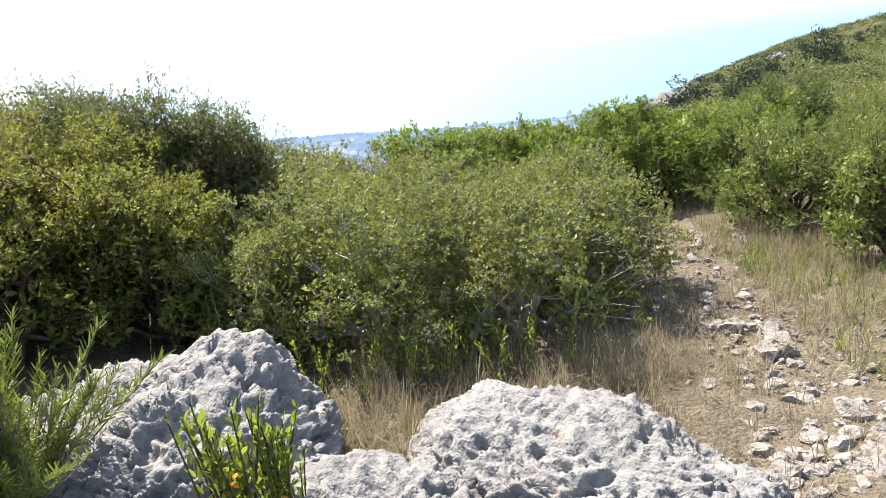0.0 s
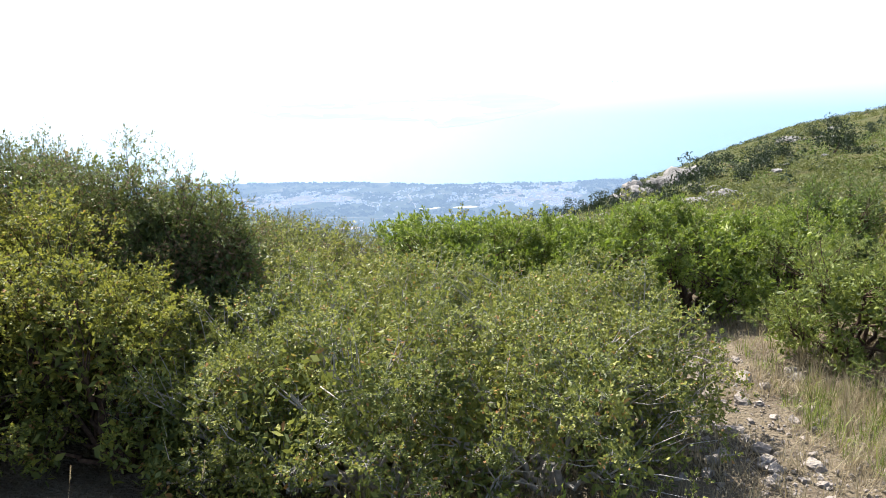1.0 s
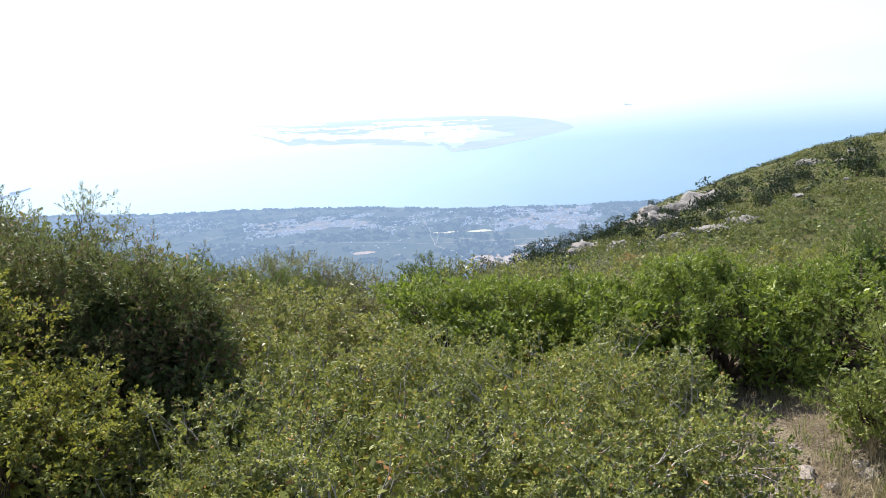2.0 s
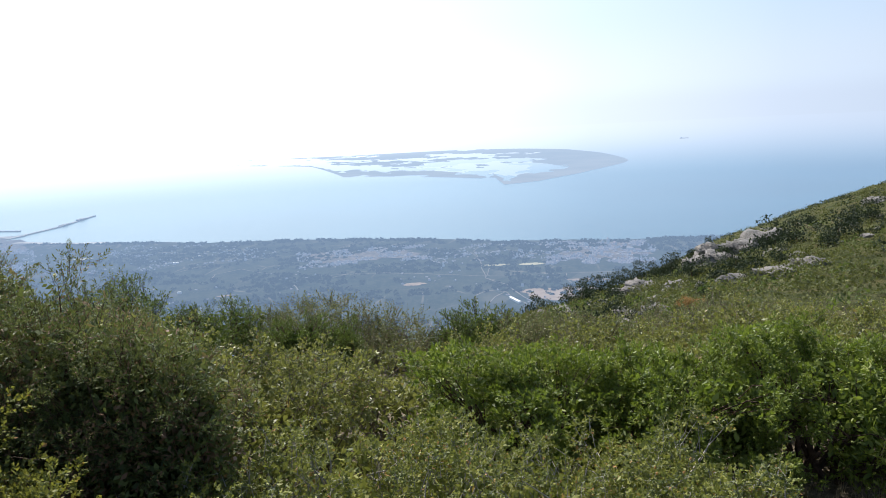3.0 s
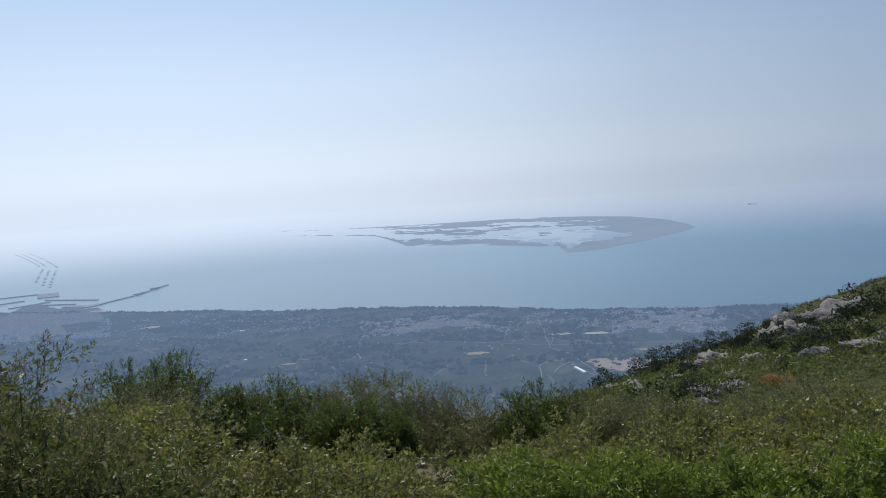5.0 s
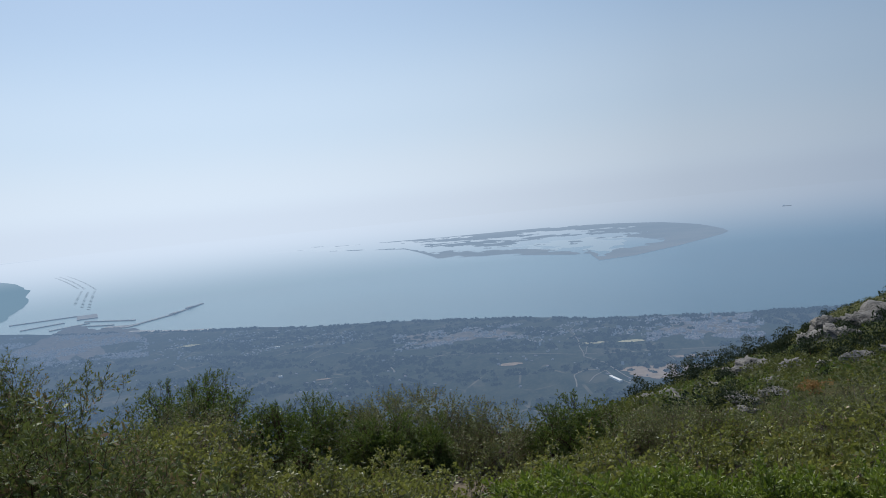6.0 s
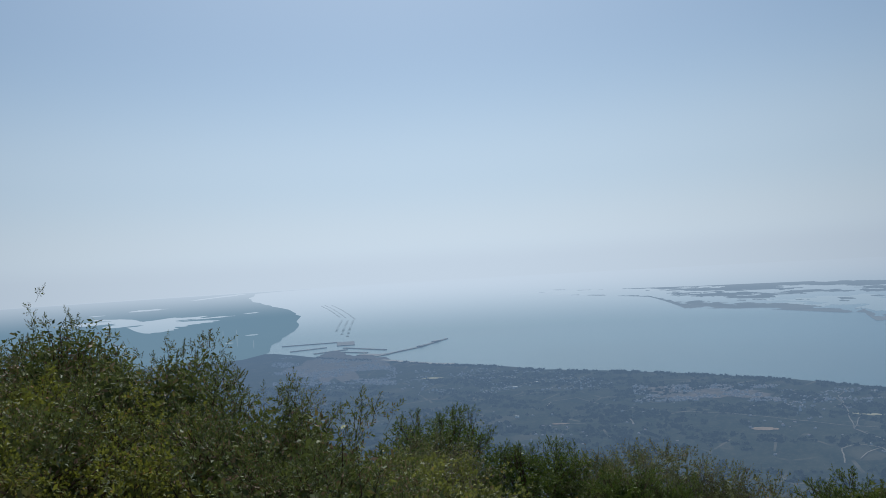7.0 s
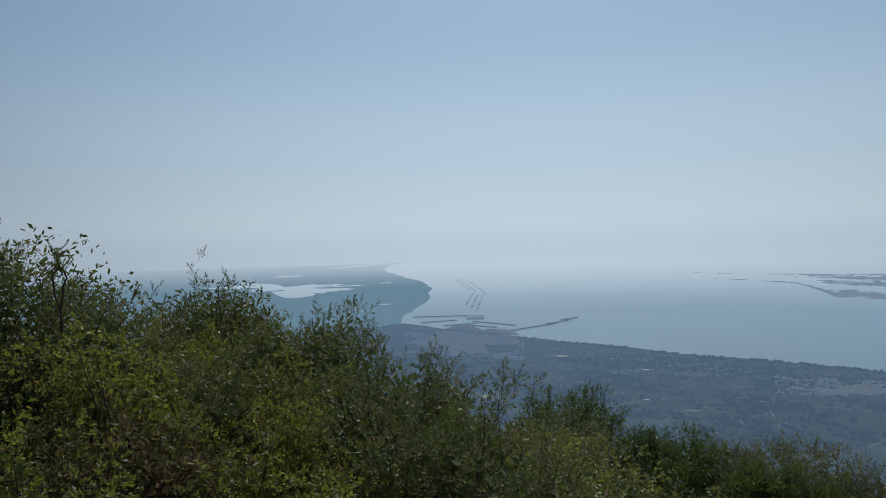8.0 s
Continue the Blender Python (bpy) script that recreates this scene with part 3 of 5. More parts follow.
def plain_noise(x, y, scale, octaves=3, seed=0.0):
    return np.array([noise.fractal(Vector((a * scale + seed, b * scale - seed, seed)), 1.0, 2.0, octaves) for a, b in zip(np.ravel(x), np.ravel(y))]).reshape(np.shape(x))


# ---------------------------------------------------------------- the ground
CENTRE = (0.0, 3.0)
SEA, PLAIN_Z = -100.0, -99.4


def over(az, table):
    """Linear between pairs (azimuth, value)."""
    return np.interp(az, [a for a, _ in table], [v for _, v in table])


# how far below the level line the hillside's skyline lies, and how far off that skyline is
DIP = [(-180, -4), (-150, -3), (-110, 8), (-80, 15), (-60, 17.5), (-6, 17.5), (-3, 16.6), (-0.8, 15.2), (3, 13.9), (6.2, 12.8), (9.5, 11.4), (12, 9.9), (14, 9.05), (18, 7.45), (22.9, 5.65), (27.4, 4.6), (40, 2), (60, -3), (100, -6), (180, -4)]
EDGE = [(-180, 300), (-60, 60), (-3, 68), (3, 78), (12, 92), (18, 100), (27, 112), (40, 180), (60, 300), (180, 300)]
COAST = [(-180, 1400), (-70, 1050), (-45.2, 1010), (-41, 900), (-36.4, 836), (-33.3, 784), (-28.4, 745), (-25.4, 708), (-21.3, 688), (-14, 655), (-8, 628), (-3, 601), (6.4, 594), (12.2, 608), (20, 640), (30, 720), (45, 1400), (180, 1400)]


def height(x, y):
    """The lie of the land."""
    x, y = np.asarray(x, float), np.asarray(y, float)
    dx, dy = x - CENTRE[0], y - CENTRE[1]
    r, az = np.hypot(dx, dy), np.degrees(np.arctan2(dx, dy))
    near = -0.17 - 0.065 * np.maximum(y, 0) - 0.03 * np.minimum(y, 0) - 0.02 * np.maximum(0, y - 6) ** 2 + 0.05 * np.maximum(0, x - 2) * ramp(y, -1.0, 1.0)
    near = near + 0.11 * np.maximum(0, -x - 1.2) ** 1.2 * (1 - ramp(y, 6.0, 9.0)) * ramp(y, 0.0, 2.4)
    dip, edge = over(az, DIP), over(az, EDGE)
    d = dip + np.maximum(0, 16.5 - dip) * np.exp(-np.maximum(0, r - 14) / 26.0)
    d = d + np.where((az > -8) & (az < 45), (17.5 - dip) * ramp(r, edge, edge * 1.45), 0)
    far = 1.75 - r * np.tan(np.radians(d))
    z = near + (far - near) * ramp(r, 9.0, 20.0)
    low = PLAIN_Z
    z = np.where(z < low, low + (z - low) * 0.0, z)
    return np.minimum(z, 90.0)


def ground_z(x, y):
    return float(height(x, y))


def on_ground(x, y, sink=0.0):
    return (x, y, ground_z(x, y) - sink)


def toward(az, r):
    return CENTRE[0] + r * math.sin(radians(az)), CENTRE[1] + r * math.cos(radians(az))


def slope_point(az, dip):
    """The place on the hillside that lies dip degrees below the level line, in the direction az."""
    rs = np.linspace(14, 140, 600)
    x, y = CENTRE[0] + rs * math.sin(radians(az)), CENTRE[1] + rs * math.cos(radians(az))
    d = np.degrees(np.arctan2(1.75 - height(x, y), rs))
    good = np.nonzero(d <= dip)[0]
    k = good[0] if len(good) else int(np.argmin(d))
    return float(x[k]), float(y[k]), float(height(x[k], y[k]))


def build_ground():
    az = np.concatenate([np.arange(-180, -76, 1.6), np.arange(-76, 36, 0.8), np.arange(36, 179.5, 1.6)])
    rings = np.concatenate([[0.05], np.geomspace(0.15, 12, 84), np.geomspace(12.6, 320, 70)])
    R, A = np.meshgrid(rings, az, indexing="ij")
    coast = over(az, COAST) * (1 + 0.006 * plain_noise(az, az * 0, 0.9, 4, 3.1))
    tail = 320 + (coast[None] - 320) * np.linspace(0.04, 1, 34)[:, None]
    drop = np.stack([coast + 3, coast + 60, np.full(len(az), 4900.0)])
    R = np.concatenate([R, tail, drop])
    A = np.concatenate([A, np.tile(az, (37, 1))])
    X, Y = CENTRE[0] + R * np.sin(np.radians(A)), CENTRE[1] + R * np.cos(np.radians(A))
    Z = height(X, Y)
    bump = plain_noise(X, Y, 0.9, 4) * 0.05 + plain_noise(X, Y, 5.0, 3, 7.0) * 0.014
    far = plain_noise(X, Y, 0.06, 4, 2.0)
    Z = Z + np.where(R < 14, bump, 0) * ramp(R, 0.0, 0.6) + far * np.where(R > 14, np.clip((R - 14) / 60, 0, 1) * np.where(Z > PLAIN_Z + 3, 0.5, 0.35), 0)
    Z[-3:] = np.array([SEA - 0.6, SEA - 4, SEA - 6])[:, None]
    n, m = X.shape
    i, j = np.meshgrid(np.arange(n - 1), np.arange(m), indexing="ij")
    k = (j + 1) % m
    F = np.stack([i * m + j, i * m + k, (i + 1) * m + k, (i + 1) * m + j], -1).reshape(-1, 4)
    rr = ((R[:-1] + R[1:]) / 2).ravel()
    zz = Z[:-1].ravel()
    index = np.where(rr < 10.5, 0, np.where(zz > PLAIN_Z + 12, 1, 2))
    me = mesh_of("ground", np.stack([X, Y, Z], -1).reshape(-1, 3), F[:, ::-1], [SOIL, HILLSIDE, PLAIN], index, True)
    return structure("ground", me, "dry stony hilltop falling through scrub to a wooded coastal plain", "ground")


ground = build_ground()


# ---------------------------------------------------------------- sea, delta and coast, all far off
def polar_sheet(name, rows, z, material):
    """A sheet from rows of (r, az from, az to); every row has as many points."""
    cols = 90
    X, Y = [], []
    for r, a, b in rows:
        az = np.radians(np.linspace(a, b, cols))
        X.append(CENTRE[0] + r * np.sin(az))
        Y.append(CENTRE[1] + r * np.cos(az))
    X, Y = np.array(X), np.array(Y)
    n, m = X.shape
    i, j = np.meshgrid(np.arange(n - 1), np.arange(m - 1), indexing="ij")
    F = np.stack([i * m + j, (i + 1) * m + j, (i + 1) * m + j + 1, i * m + j + 1], -1).reshape(-1, 4)
    return mesh_of(name, np.stack([X, Y, np.full_like(X, z)], -1).reshape(-1, 3), F[:, ::-1], [material])


# both waters carry their haze as emitted colour, palest on the lagoons
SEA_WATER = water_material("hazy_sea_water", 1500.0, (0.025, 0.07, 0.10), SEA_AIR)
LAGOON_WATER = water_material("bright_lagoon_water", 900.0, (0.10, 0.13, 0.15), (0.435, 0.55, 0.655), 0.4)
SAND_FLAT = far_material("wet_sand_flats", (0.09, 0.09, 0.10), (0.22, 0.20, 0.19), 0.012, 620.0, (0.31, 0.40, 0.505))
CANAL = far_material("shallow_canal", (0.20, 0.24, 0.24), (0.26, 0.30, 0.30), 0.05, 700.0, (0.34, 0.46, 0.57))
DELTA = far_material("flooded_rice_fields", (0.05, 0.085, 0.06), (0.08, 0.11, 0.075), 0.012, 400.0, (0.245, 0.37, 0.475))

structure("sea", polar_sheet("sea", [(r, -180, 180) for r in (480, 700, 1000, 1400, 2000, 3000, 4000, 4950)], SEA, SEA_WATER), "calm hazy blue sea reaching the horizon", "sea")

SHORE = [(960, -47.0), (1010, -45.4), (1100, -45.0), (1250, -44.0), (1400, -43.1), (1500, -42.85), (1700, -42.9), (1850, -43.0), (2050, -43.2), (2230, -43.6), (2500, -44.8), (3060, -46.1), (3700, -46.2), (4400, -45.8), (4650, -43.6), (4720, -40.5)]
rs = np.geomspace(960, 4720, 70)
shore = np.interp(rs, [r for r, _ in SHORE], [a for _, a in SHORE]) + 0.4 * plain_noise(np.log(rs), rs * 0, 9.0, 4, 5.0)
structure("delta_plain", polar_sheet("delta_plain", [(r, -110, a) for r, a in zip(rs, shore)], SEA + 0.7, DELTA), "flat green delta plain with rice fields beside the bay", "plain")


def wavy_patch(name, az, r, half_az, half_r, z, material, seed, ragged=0.35, tilt=0.0):
    """A flat patch of ragged outline in the distance."""
    g = np.linspace(0, 2 * math.pi, 120, endpoint=False)
    wob = 1 + ragged * plain_noise(np.cos(g) * 1.3, np.sin(g) * 1.3, 1.4, 4, seed)
    a, q = az + half_az * np.cos(g) * wob, r + half_r * np.sin(g) * wob + tilt * half_r * np.cos(g)
    X, Y = CENTRE[0] + q * np.sin(np.radians(a)), CENTRE[1] + q * np.cos(np.radians(a))
    bm = bmesh.new()
    ring = [bm.verts.new((x, y, z)) for x, y in zip(X, Y)]
    f = bm.faces.new(ring)
    f.normal_update()
    if f.normal.z < 0:
        f.normal_flip()
    bmesh.ops.triangulate(bm, faces=bm.faces[:])
    me = bpy.data.meshes.new(name)
    bm.to_mesh(me)
    bm.free()
    me.materials.append(material)
    return me


for az, r, ha, hr, ragged, tilt, sd, text in (
        (-54.0, 2060, 4.1, 250, 1.1, -0.5, 4.2, "pale shallow lagoon in the delta plain"), (-53.4, 2900, 1.1, 70, 0.7, 0.4, 9.1, "pale upper arm of the delta lagoon"),
        (-48.9, 2035, 1.3, 24, 0.6, 0.4, 3.4, "pale narrow arm of the delta lagoon"), (-48.4, 4150, 2.0, 110, 0.5, 3.4, 7.2, "pale strip of water far across the delta"),
        (-46.2, 2136, 0.45, 24, 0.4, 0.0, 2.2, "narrow flooded field in the delta plain"), (-46.3, 1340, 0.42, 12, 0.3, 0.0, 6.2, "narrow flooded field in the delta plain"),
        (-55.2, 1318, 0.4, 16, 0.4, 0.0, 5.7, "narrow flooded field in the delta plain"), (-56.5, 2700, 0.5, 30, 0.4, 0.0, 1.7, "narrow flooded field in the delta plain"),
        (-47.9, 1210, 0.3, 9, 0.3, 0.0, 1.2, "narrow flooded field in the delta plain")):
    structure("lagoon", wavy_patch("lagoon", az, r, ha, hr, SEA + 1.5, LAGOON_WATER, sd, ragged, tilt), text, "lagoon")
for az, r, half in ((-47.35, 1320, 190), (-46.2, 1160, 80), (-48.3, 1390, 110)):
    structure("canal", wavy_patch("canal", az, r, 0.028, half, SEA + 1.5, CANAL, az, 0.2), "straight faint irrigation canal in the delta plain", "canal")
for az, r, ha, hr, sd in ((-54.6, 1890, 0.9, 26, 2.1), (-52.3, 2200, 0.8, 45, 5.5), (-50.9, 2010, 0.7, 20, 8.8), (-56.3, 2010, 0.8, 30, 3.3)):
    structure("islet", wavy_patch("islet", az, r, ha, hr, SEA + 2.0, DELTA, sd, 0.6, 0.4), "low green islet in the delta lagoon", "islet")


def build_spit():
    """The low sandy hook with its lagoons: a crescent broken up by shallow water."""
    azs, rr = np.arange(-27, 6.6, 0.05), np.concatenate([np.arange(1060, 1600, 6.0), np.arange(1600, 2700, 12.0)])
    A, R = np.meshgrid(azs, rr, indexing="ij")
    outer = over(azs, [(-27, 2600), (-20, 2300), (-14, 2230), (-5, 2230), (-1, 2120), (2, 1990), (4.6, 1770), (5.6, 1640), (6.2, 1560), (6.5, 1490)])[:, None]
    inner = over(azs, [(-27, 2250), (-17, 1800), (-14.6, 1400), (-13.8, 1390), (-9, 1310), (-5, 1225), (-3.2, 1190), (-2.6, 1085), (0, 1120), (3, 1230), (5.4, 1370), (6.2, 1430), (6.5, 1480)])[:, None]
    s = (R - inner) / np.maximum(outer - inner, 1)
    flow = plain_noise(A * 0.24 - R * 0.0008, R * 0.0075 + A * 0.10, 1.0, 4, 1.7)
    fine = plain_noise(A * 0.85 - R * 0.002, R * 0.020 + A * 0.22, 1.0, 3, 8.2)
    n = 1.25 * flow + 0.75 * fine
    body = ramp(A, -3.5, 3.5)                                  # solid towards the tip, scattered shoals away from it
    rim = np.maximum(np.exp(-((s - 0.04) / 0.075) ** 2), 0.95 * np.exp(-((s - 0.93) / 0.16) ** 2))
    pond = np.exp(-(((A + 2.5) / 4.2) ** 2) - ((s - 0.30 - 0.012 * A) / 0.17) ** 2)
    keep = n + 0.75 * rim + 1.25 * body - 1.2 * pond - 0.16 - 1.1 * ramp(-A, 14.0, 22.0) * (1 - 0.0 * s)
    mask = (s > 0) & (s < 1) & (keep > 0)
    X, Y = CENTRE[0] + R * np.sin(np.radians(A)), CENTRE[1] + R * np.cos(np.radians(A))
    Z = np.full_like(X, SEA + 0.5)
    c, m = X.shape
    i, j = np.nonzero(mask[:-1, :-1])
    F = np.stack([i * m + j, (i + 1) * m + j, (i + 1) * m + j + 1, i * m + j + 1], -1)
    used, back = np.unique(F, return_inverse=True)
    V = np.stack([X, Y, Z], -1).reshape(-1, 3)[used]
    structure("sand_spit", mesh_of("sand_spit", V, back.reshape(-1, 4), [SAND_FLAT]), "low sandy hook of marsh and flats out in the sea", "spit")
    water = (s > 0.02) & (s < 0.97) & (pond + 0.3 * ramp(-A, 2.0, 9.0) + 0.55 * n > 0.40) & ~mask
    i, j = np.nonzero(water[:-1, :-1])
    F = np.stack([i * m + j, (i + 1) * m + j, (i + 1) * m + j + 1, i * m + j + 1], -1)
    used, back = np.unique(F, return_inverse=True)
    V = np.stack([X, Y, Z - 0.3], -1).reshape(-1, 3)[used]
    structure("lagoon", mesh_of("spit_lagoon", V, back.reshape(-1, 4), [LAGOON_WATER]), "shallow pale lagoon inside the sandy hook", "lagoon")


build_spit()


def boxes(name, rows, material, gable=False):
    """Many small boxes in one mesh; rows of x, y, z, length, width, height, turn."""
    rows = np.asarray(rows, float)
    c = np.array([[-1, -1, 0], [1, -1, 0], [1, 1, 0], [-1, 1, 0], [-1, -1, 1], [1, -1, 1], [1, 1, 1], [-1, 1, 1]], float) * [0.5, 0.5, 1]
    f = np.array([[0, 1, 5, 4], [1, 2, 6, 5], [2, 3, 7, 6], [3, 0, 4, 7], [4, 5, 6, 7]])
    if gable:
        c = np.concatenate([c, [[-0.5, 0, 1.45], [0.5, 0, 1.45]]])
        f = np.array([[0, 1, 5, 4], [1, 2, 6, 5], [2, 3, 7, 6], [3, 0, 4, 7], [4, 5, 9, 8], [6, 7, 8, 9], [5, 6, 9, 9], [7, 4, 8, 8]])
    p = c[None] * rows[:, None, 3:6]
    cs, sn = np.cos(rows[:, 6])[:, None], np.sin(rows[:, 6])[:, None]
    x, y = p[..., 0] * cs - p[..., 1] * sn, p[..., 0] * sn + p[..., 1] * cs
    V = np.stack([x, y, p[..., 2]], -1) + rows[:, None, :3]
    k = len(c)
    if gable:
        quads = f[:6]
        tris = [[5, 6, 9], [7, 4, 8]]
        F = [tuple(int(v) + n * k for v in q) for n in range(len(rows)) for q in (*quads, *tris)]
        me = bpy.data.meshes.new(name)
        me.from_pydata([tuple(v) for v in V.reshape(-1, 3)], [], F)
        me.materials.append(material)
        return me
    F = (f[None] + (np.arange(len(rows)) * k)[:, None, None]).reshape(-1, 4)
    return mesh_of(name, V.reshape(-1, 3), F, [material])


FAR_WALLS = far_houses_material()
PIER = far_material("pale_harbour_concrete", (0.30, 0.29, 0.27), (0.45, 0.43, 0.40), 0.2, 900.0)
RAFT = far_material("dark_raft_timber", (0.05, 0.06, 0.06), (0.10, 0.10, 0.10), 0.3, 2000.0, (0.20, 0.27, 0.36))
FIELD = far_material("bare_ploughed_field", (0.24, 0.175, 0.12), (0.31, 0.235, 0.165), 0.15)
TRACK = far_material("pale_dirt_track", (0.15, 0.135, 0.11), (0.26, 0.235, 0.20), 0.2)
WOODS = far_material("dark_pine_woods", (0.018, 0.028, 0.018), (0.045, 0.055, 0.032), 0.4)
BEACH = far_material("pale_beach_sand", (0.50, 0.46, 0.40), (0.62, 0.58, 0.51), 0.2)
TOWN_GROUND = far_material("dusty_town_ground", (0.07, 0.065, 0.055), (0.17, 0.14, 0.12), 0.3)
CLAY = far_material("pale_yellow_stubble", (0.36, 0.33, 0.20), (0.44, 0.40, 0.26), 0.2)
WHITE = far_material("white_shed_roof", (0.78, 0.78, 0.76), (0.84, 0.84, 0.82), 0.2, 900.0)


def town(az0, az1, r0, r1, count, seed, grain):
    """Rows of x, y, z, length, width, height, turn for houses that crowd where the grain is high."""
    g = np.random.default_rng(seed)
    rows = []
    while len(rows) < count:
        az, r = g.uniform(az0, az1), g.uniform(r0, r1)
        x, y = toward(az, r)
        if noise.fractal(Vector((x * grain, y * grain, seed)), 1.0, 2.0, 3) < g.uniform(-0.05, 0.22):
            continue
        if r > float(over(az, COAST)) - 8:
            continue
        rows.append((x, y, PLAIN_Z - 0.3, g.uniform(0.8, 1.9), g.uniform(0.7, 1.3), g.uniform(0.45, 0.9) * (1.7 if g.random() < 0.12 else 1), g.uniform(0, 3.14)))
    return rows


houses = town(-18.5, -8.5, 536, 600, 1100, 5, 0.05) + town(0.4, 8.4, 500, 588, 1900, 6, 0.06) + town(-45, -36, 660, 985, 2000, 7, 0.025) + town(-36, -20, 590, 740, 420, 8, 0.03) + town(-8.5, 0.4, 520, 590, 260, 10, 0.05) + town(-38, 6, 400, 560, 150, 9, 0.02)
for az, r, l, h in ((4.6, 572, 2.2, 4.2), (5.0, 577, 2.2, 5.0), (5.5, 570, 3.5, 3.2), (6.6, 548, 5.5, 3.0), (7.2, 543, 4.5, 2.4), (3.4, 566, 2.6, 3.2), (6.2, 566, 3.0, 2.6)):
    houses.append((*toward(az, r), PLAIN_Z - 0.3, l, 1.8, h * 0.7, radians(20 * az)))
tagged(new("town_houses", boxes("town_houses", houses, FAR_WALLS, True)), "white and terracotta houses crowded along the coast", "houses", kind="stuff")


def clumps(name, spots, size, material, seed, tall=1.0):
    """Ragged tree crowns far off: bundles of leaf-like quads in one mesh."""
    g = np.random.default_rng(seed)
    spots = np.asarray(spots, float)
    per = 9
    at = np.repeat(spots, per, 0) + g.normal(0, size * 0.42, (len(spots) * per, 3)) * [1, 1, 0.5 * tall]
    at[:, 2] = np.maximum(at[:, 2], np.repeat(spots[:, 2], per)) + size * 0.3 * tall
    a, b = unit(g.normal(0, 1, at.shape)), unit(g.normal(0, 1, at.shape))
    h = size * g.uniform(0.35, 0.75, (len(at), 1))
    V = np.stack([at - a * h, at + b * h, at + a * h, at - b * h], 1)
    F = np.arange(len(at) * 4).reshape(-1, 4)
    return mesh_of(name, V.reshape(-1, 3), F, [material])


woods_g = np.random.default_rng(21)
spots = []
for az in np.arange(-44, 30, 0.12):
    edge = float(over(az, COAST))
    for _ in range(2):
        if noise.noise(Vector((az * 0.6, 0.3, 0.0))) + woods_g.uniform(-0.55, 0.4) > 0:
            spots.append((*toward(az, edge - abs(woods_g.normal(3, 7)) - 2), PLAIN_Z))
tagged(new("coastal_woods", clumps("coastal_woods", spots, 1.7, WOODS, 3)), "dark pines along the shore of the bay", "woods", kind="stuff")
spots = []
while len(spots) < 3200:
    az, r = woods_g.uniform(-46, 22), 330 + 370 * woods_g.random() ** 0.8
    x, y = toward(az, r)
    if r < float(over(az, COAST)) - 12 and noise.fractal(Vector((x * 0.025, y * 0.04, 4.4)), 1.0, 2.0, 3) > woods_g.uniform(-0.15, 0.3):
        spots.append((x, y, PLAIN_Z - 0.2))
tagged(new("plain_woods", clumps("plain_woods", spots, 2.2, WOODS, 4, 0.7)), "dark olive groves and pines on the coastal plain", "woods", kind="stuff")


def strip(name, points, width, z, material):
    """A narrow road over the plain through places given as (az, r)."""
    ctrl = np.array([toward(a, r) for a, r in points])
    t = np.linspace(0, len(ctrl) - 1, 16 * len(ctrl))
    p = np.stack([np.interp(t, np.arange(len(ctrl)), ctrl[:, k]) for k in (0, 1)], -1)
    p += np.stack([plain_noise(p[:, 0], p[:, 1], 0.06, 2, 3.3), plain_noise(p[:, 0], p[:, 1], 0.06, 2, 9.3)], -1) * 0.8
    d = unit(np.gradient(p, axis=0))
    s = np.stack([-d[:, 1], d[:, 0]], -1) * width / 2
    V = np.concatenate([np.c_[p - s, np.full(len(p), z)], np.c_[p + s, np.full(len(p), z)]])
    n = len(p)
    i = np.arange(n - 1)
    return mesh_of(name, V, np.stack([i, i + 1, n + i + 1, n + i], -1), [material])


ROAD_Z = PLAIN_Z + 0.55
for pts, wd in (
    ([(-17, 503), (-12.1, 496), (-8.5, 483), (-4.9, 470), (-1.6, 469), (5.9, 474), (12, 480)], 1.1),
    ([(-4.3, 463), (-4.6, 510), (-5.1, 559), (-4.4, 590)], 1.0),
    ([(-3.4, 455), (-4.3, 463), (-3.8, 503), (-2.6, 506)], 0.8),
    ([(-0.6, 396), (-1.8, 418), (-2.8, 443), (-4.3, 463)], 1.3),
    ([(-5.0, 390), (-5.1, 417), (-4.2, 428), (-2.8, 424)], 1.2),
    ([(-4.1, 400), (-3.6, 412), (-2.8, 424), (-2.3, 410), (-1.1, 393)], 1.1),
    ([(2.2, 400), (2.6, 432), (1.8, 455), (1.9, 470)], 0.8),
    ([(-24.7, 542), (-22.6, 554), (-22.1, 545), (-20.8, 526)], 1.0),
    ([(-18.9, 480), (-18.6, 464)], 1.3),
    ([(-24.9, 524), (-24.5, 540)], 1.1),
    ([(-28.4, 677), (-26.5, 653), (-24.0, 648)], 1.6),
    ([(-23.1, 469), (-22.1, 467)], 0.9),
    ([(-33, 600), (-29, 590), (-25, 600), (-21, 590), (-18, 590)], 0.7),
    ([(-18.1, 590), (-14.4, 570), (-11, 548), (-8, 545)], 1.2),
    ([(-16, 560), (-13, 585), (-10.5, 578)], 0.9),
    ([(1.0, 505), (2.3, 545), (2.3, 578)], 1.0),
):
    structure("road", strip("road", pts, wd * 0.55, ROAD_Z, TRACK), "pale road crossing the coastal plain", "road")
structure("beach", strip("beach", [(-37.0, 845), (-36.4, 838), (-35.2, 815), (-33.3, 788), (-31.5, 772)], 7.0, ROAD_Z - 0.1, BEACH), "pale sandy beach beside the harbour", "beach")
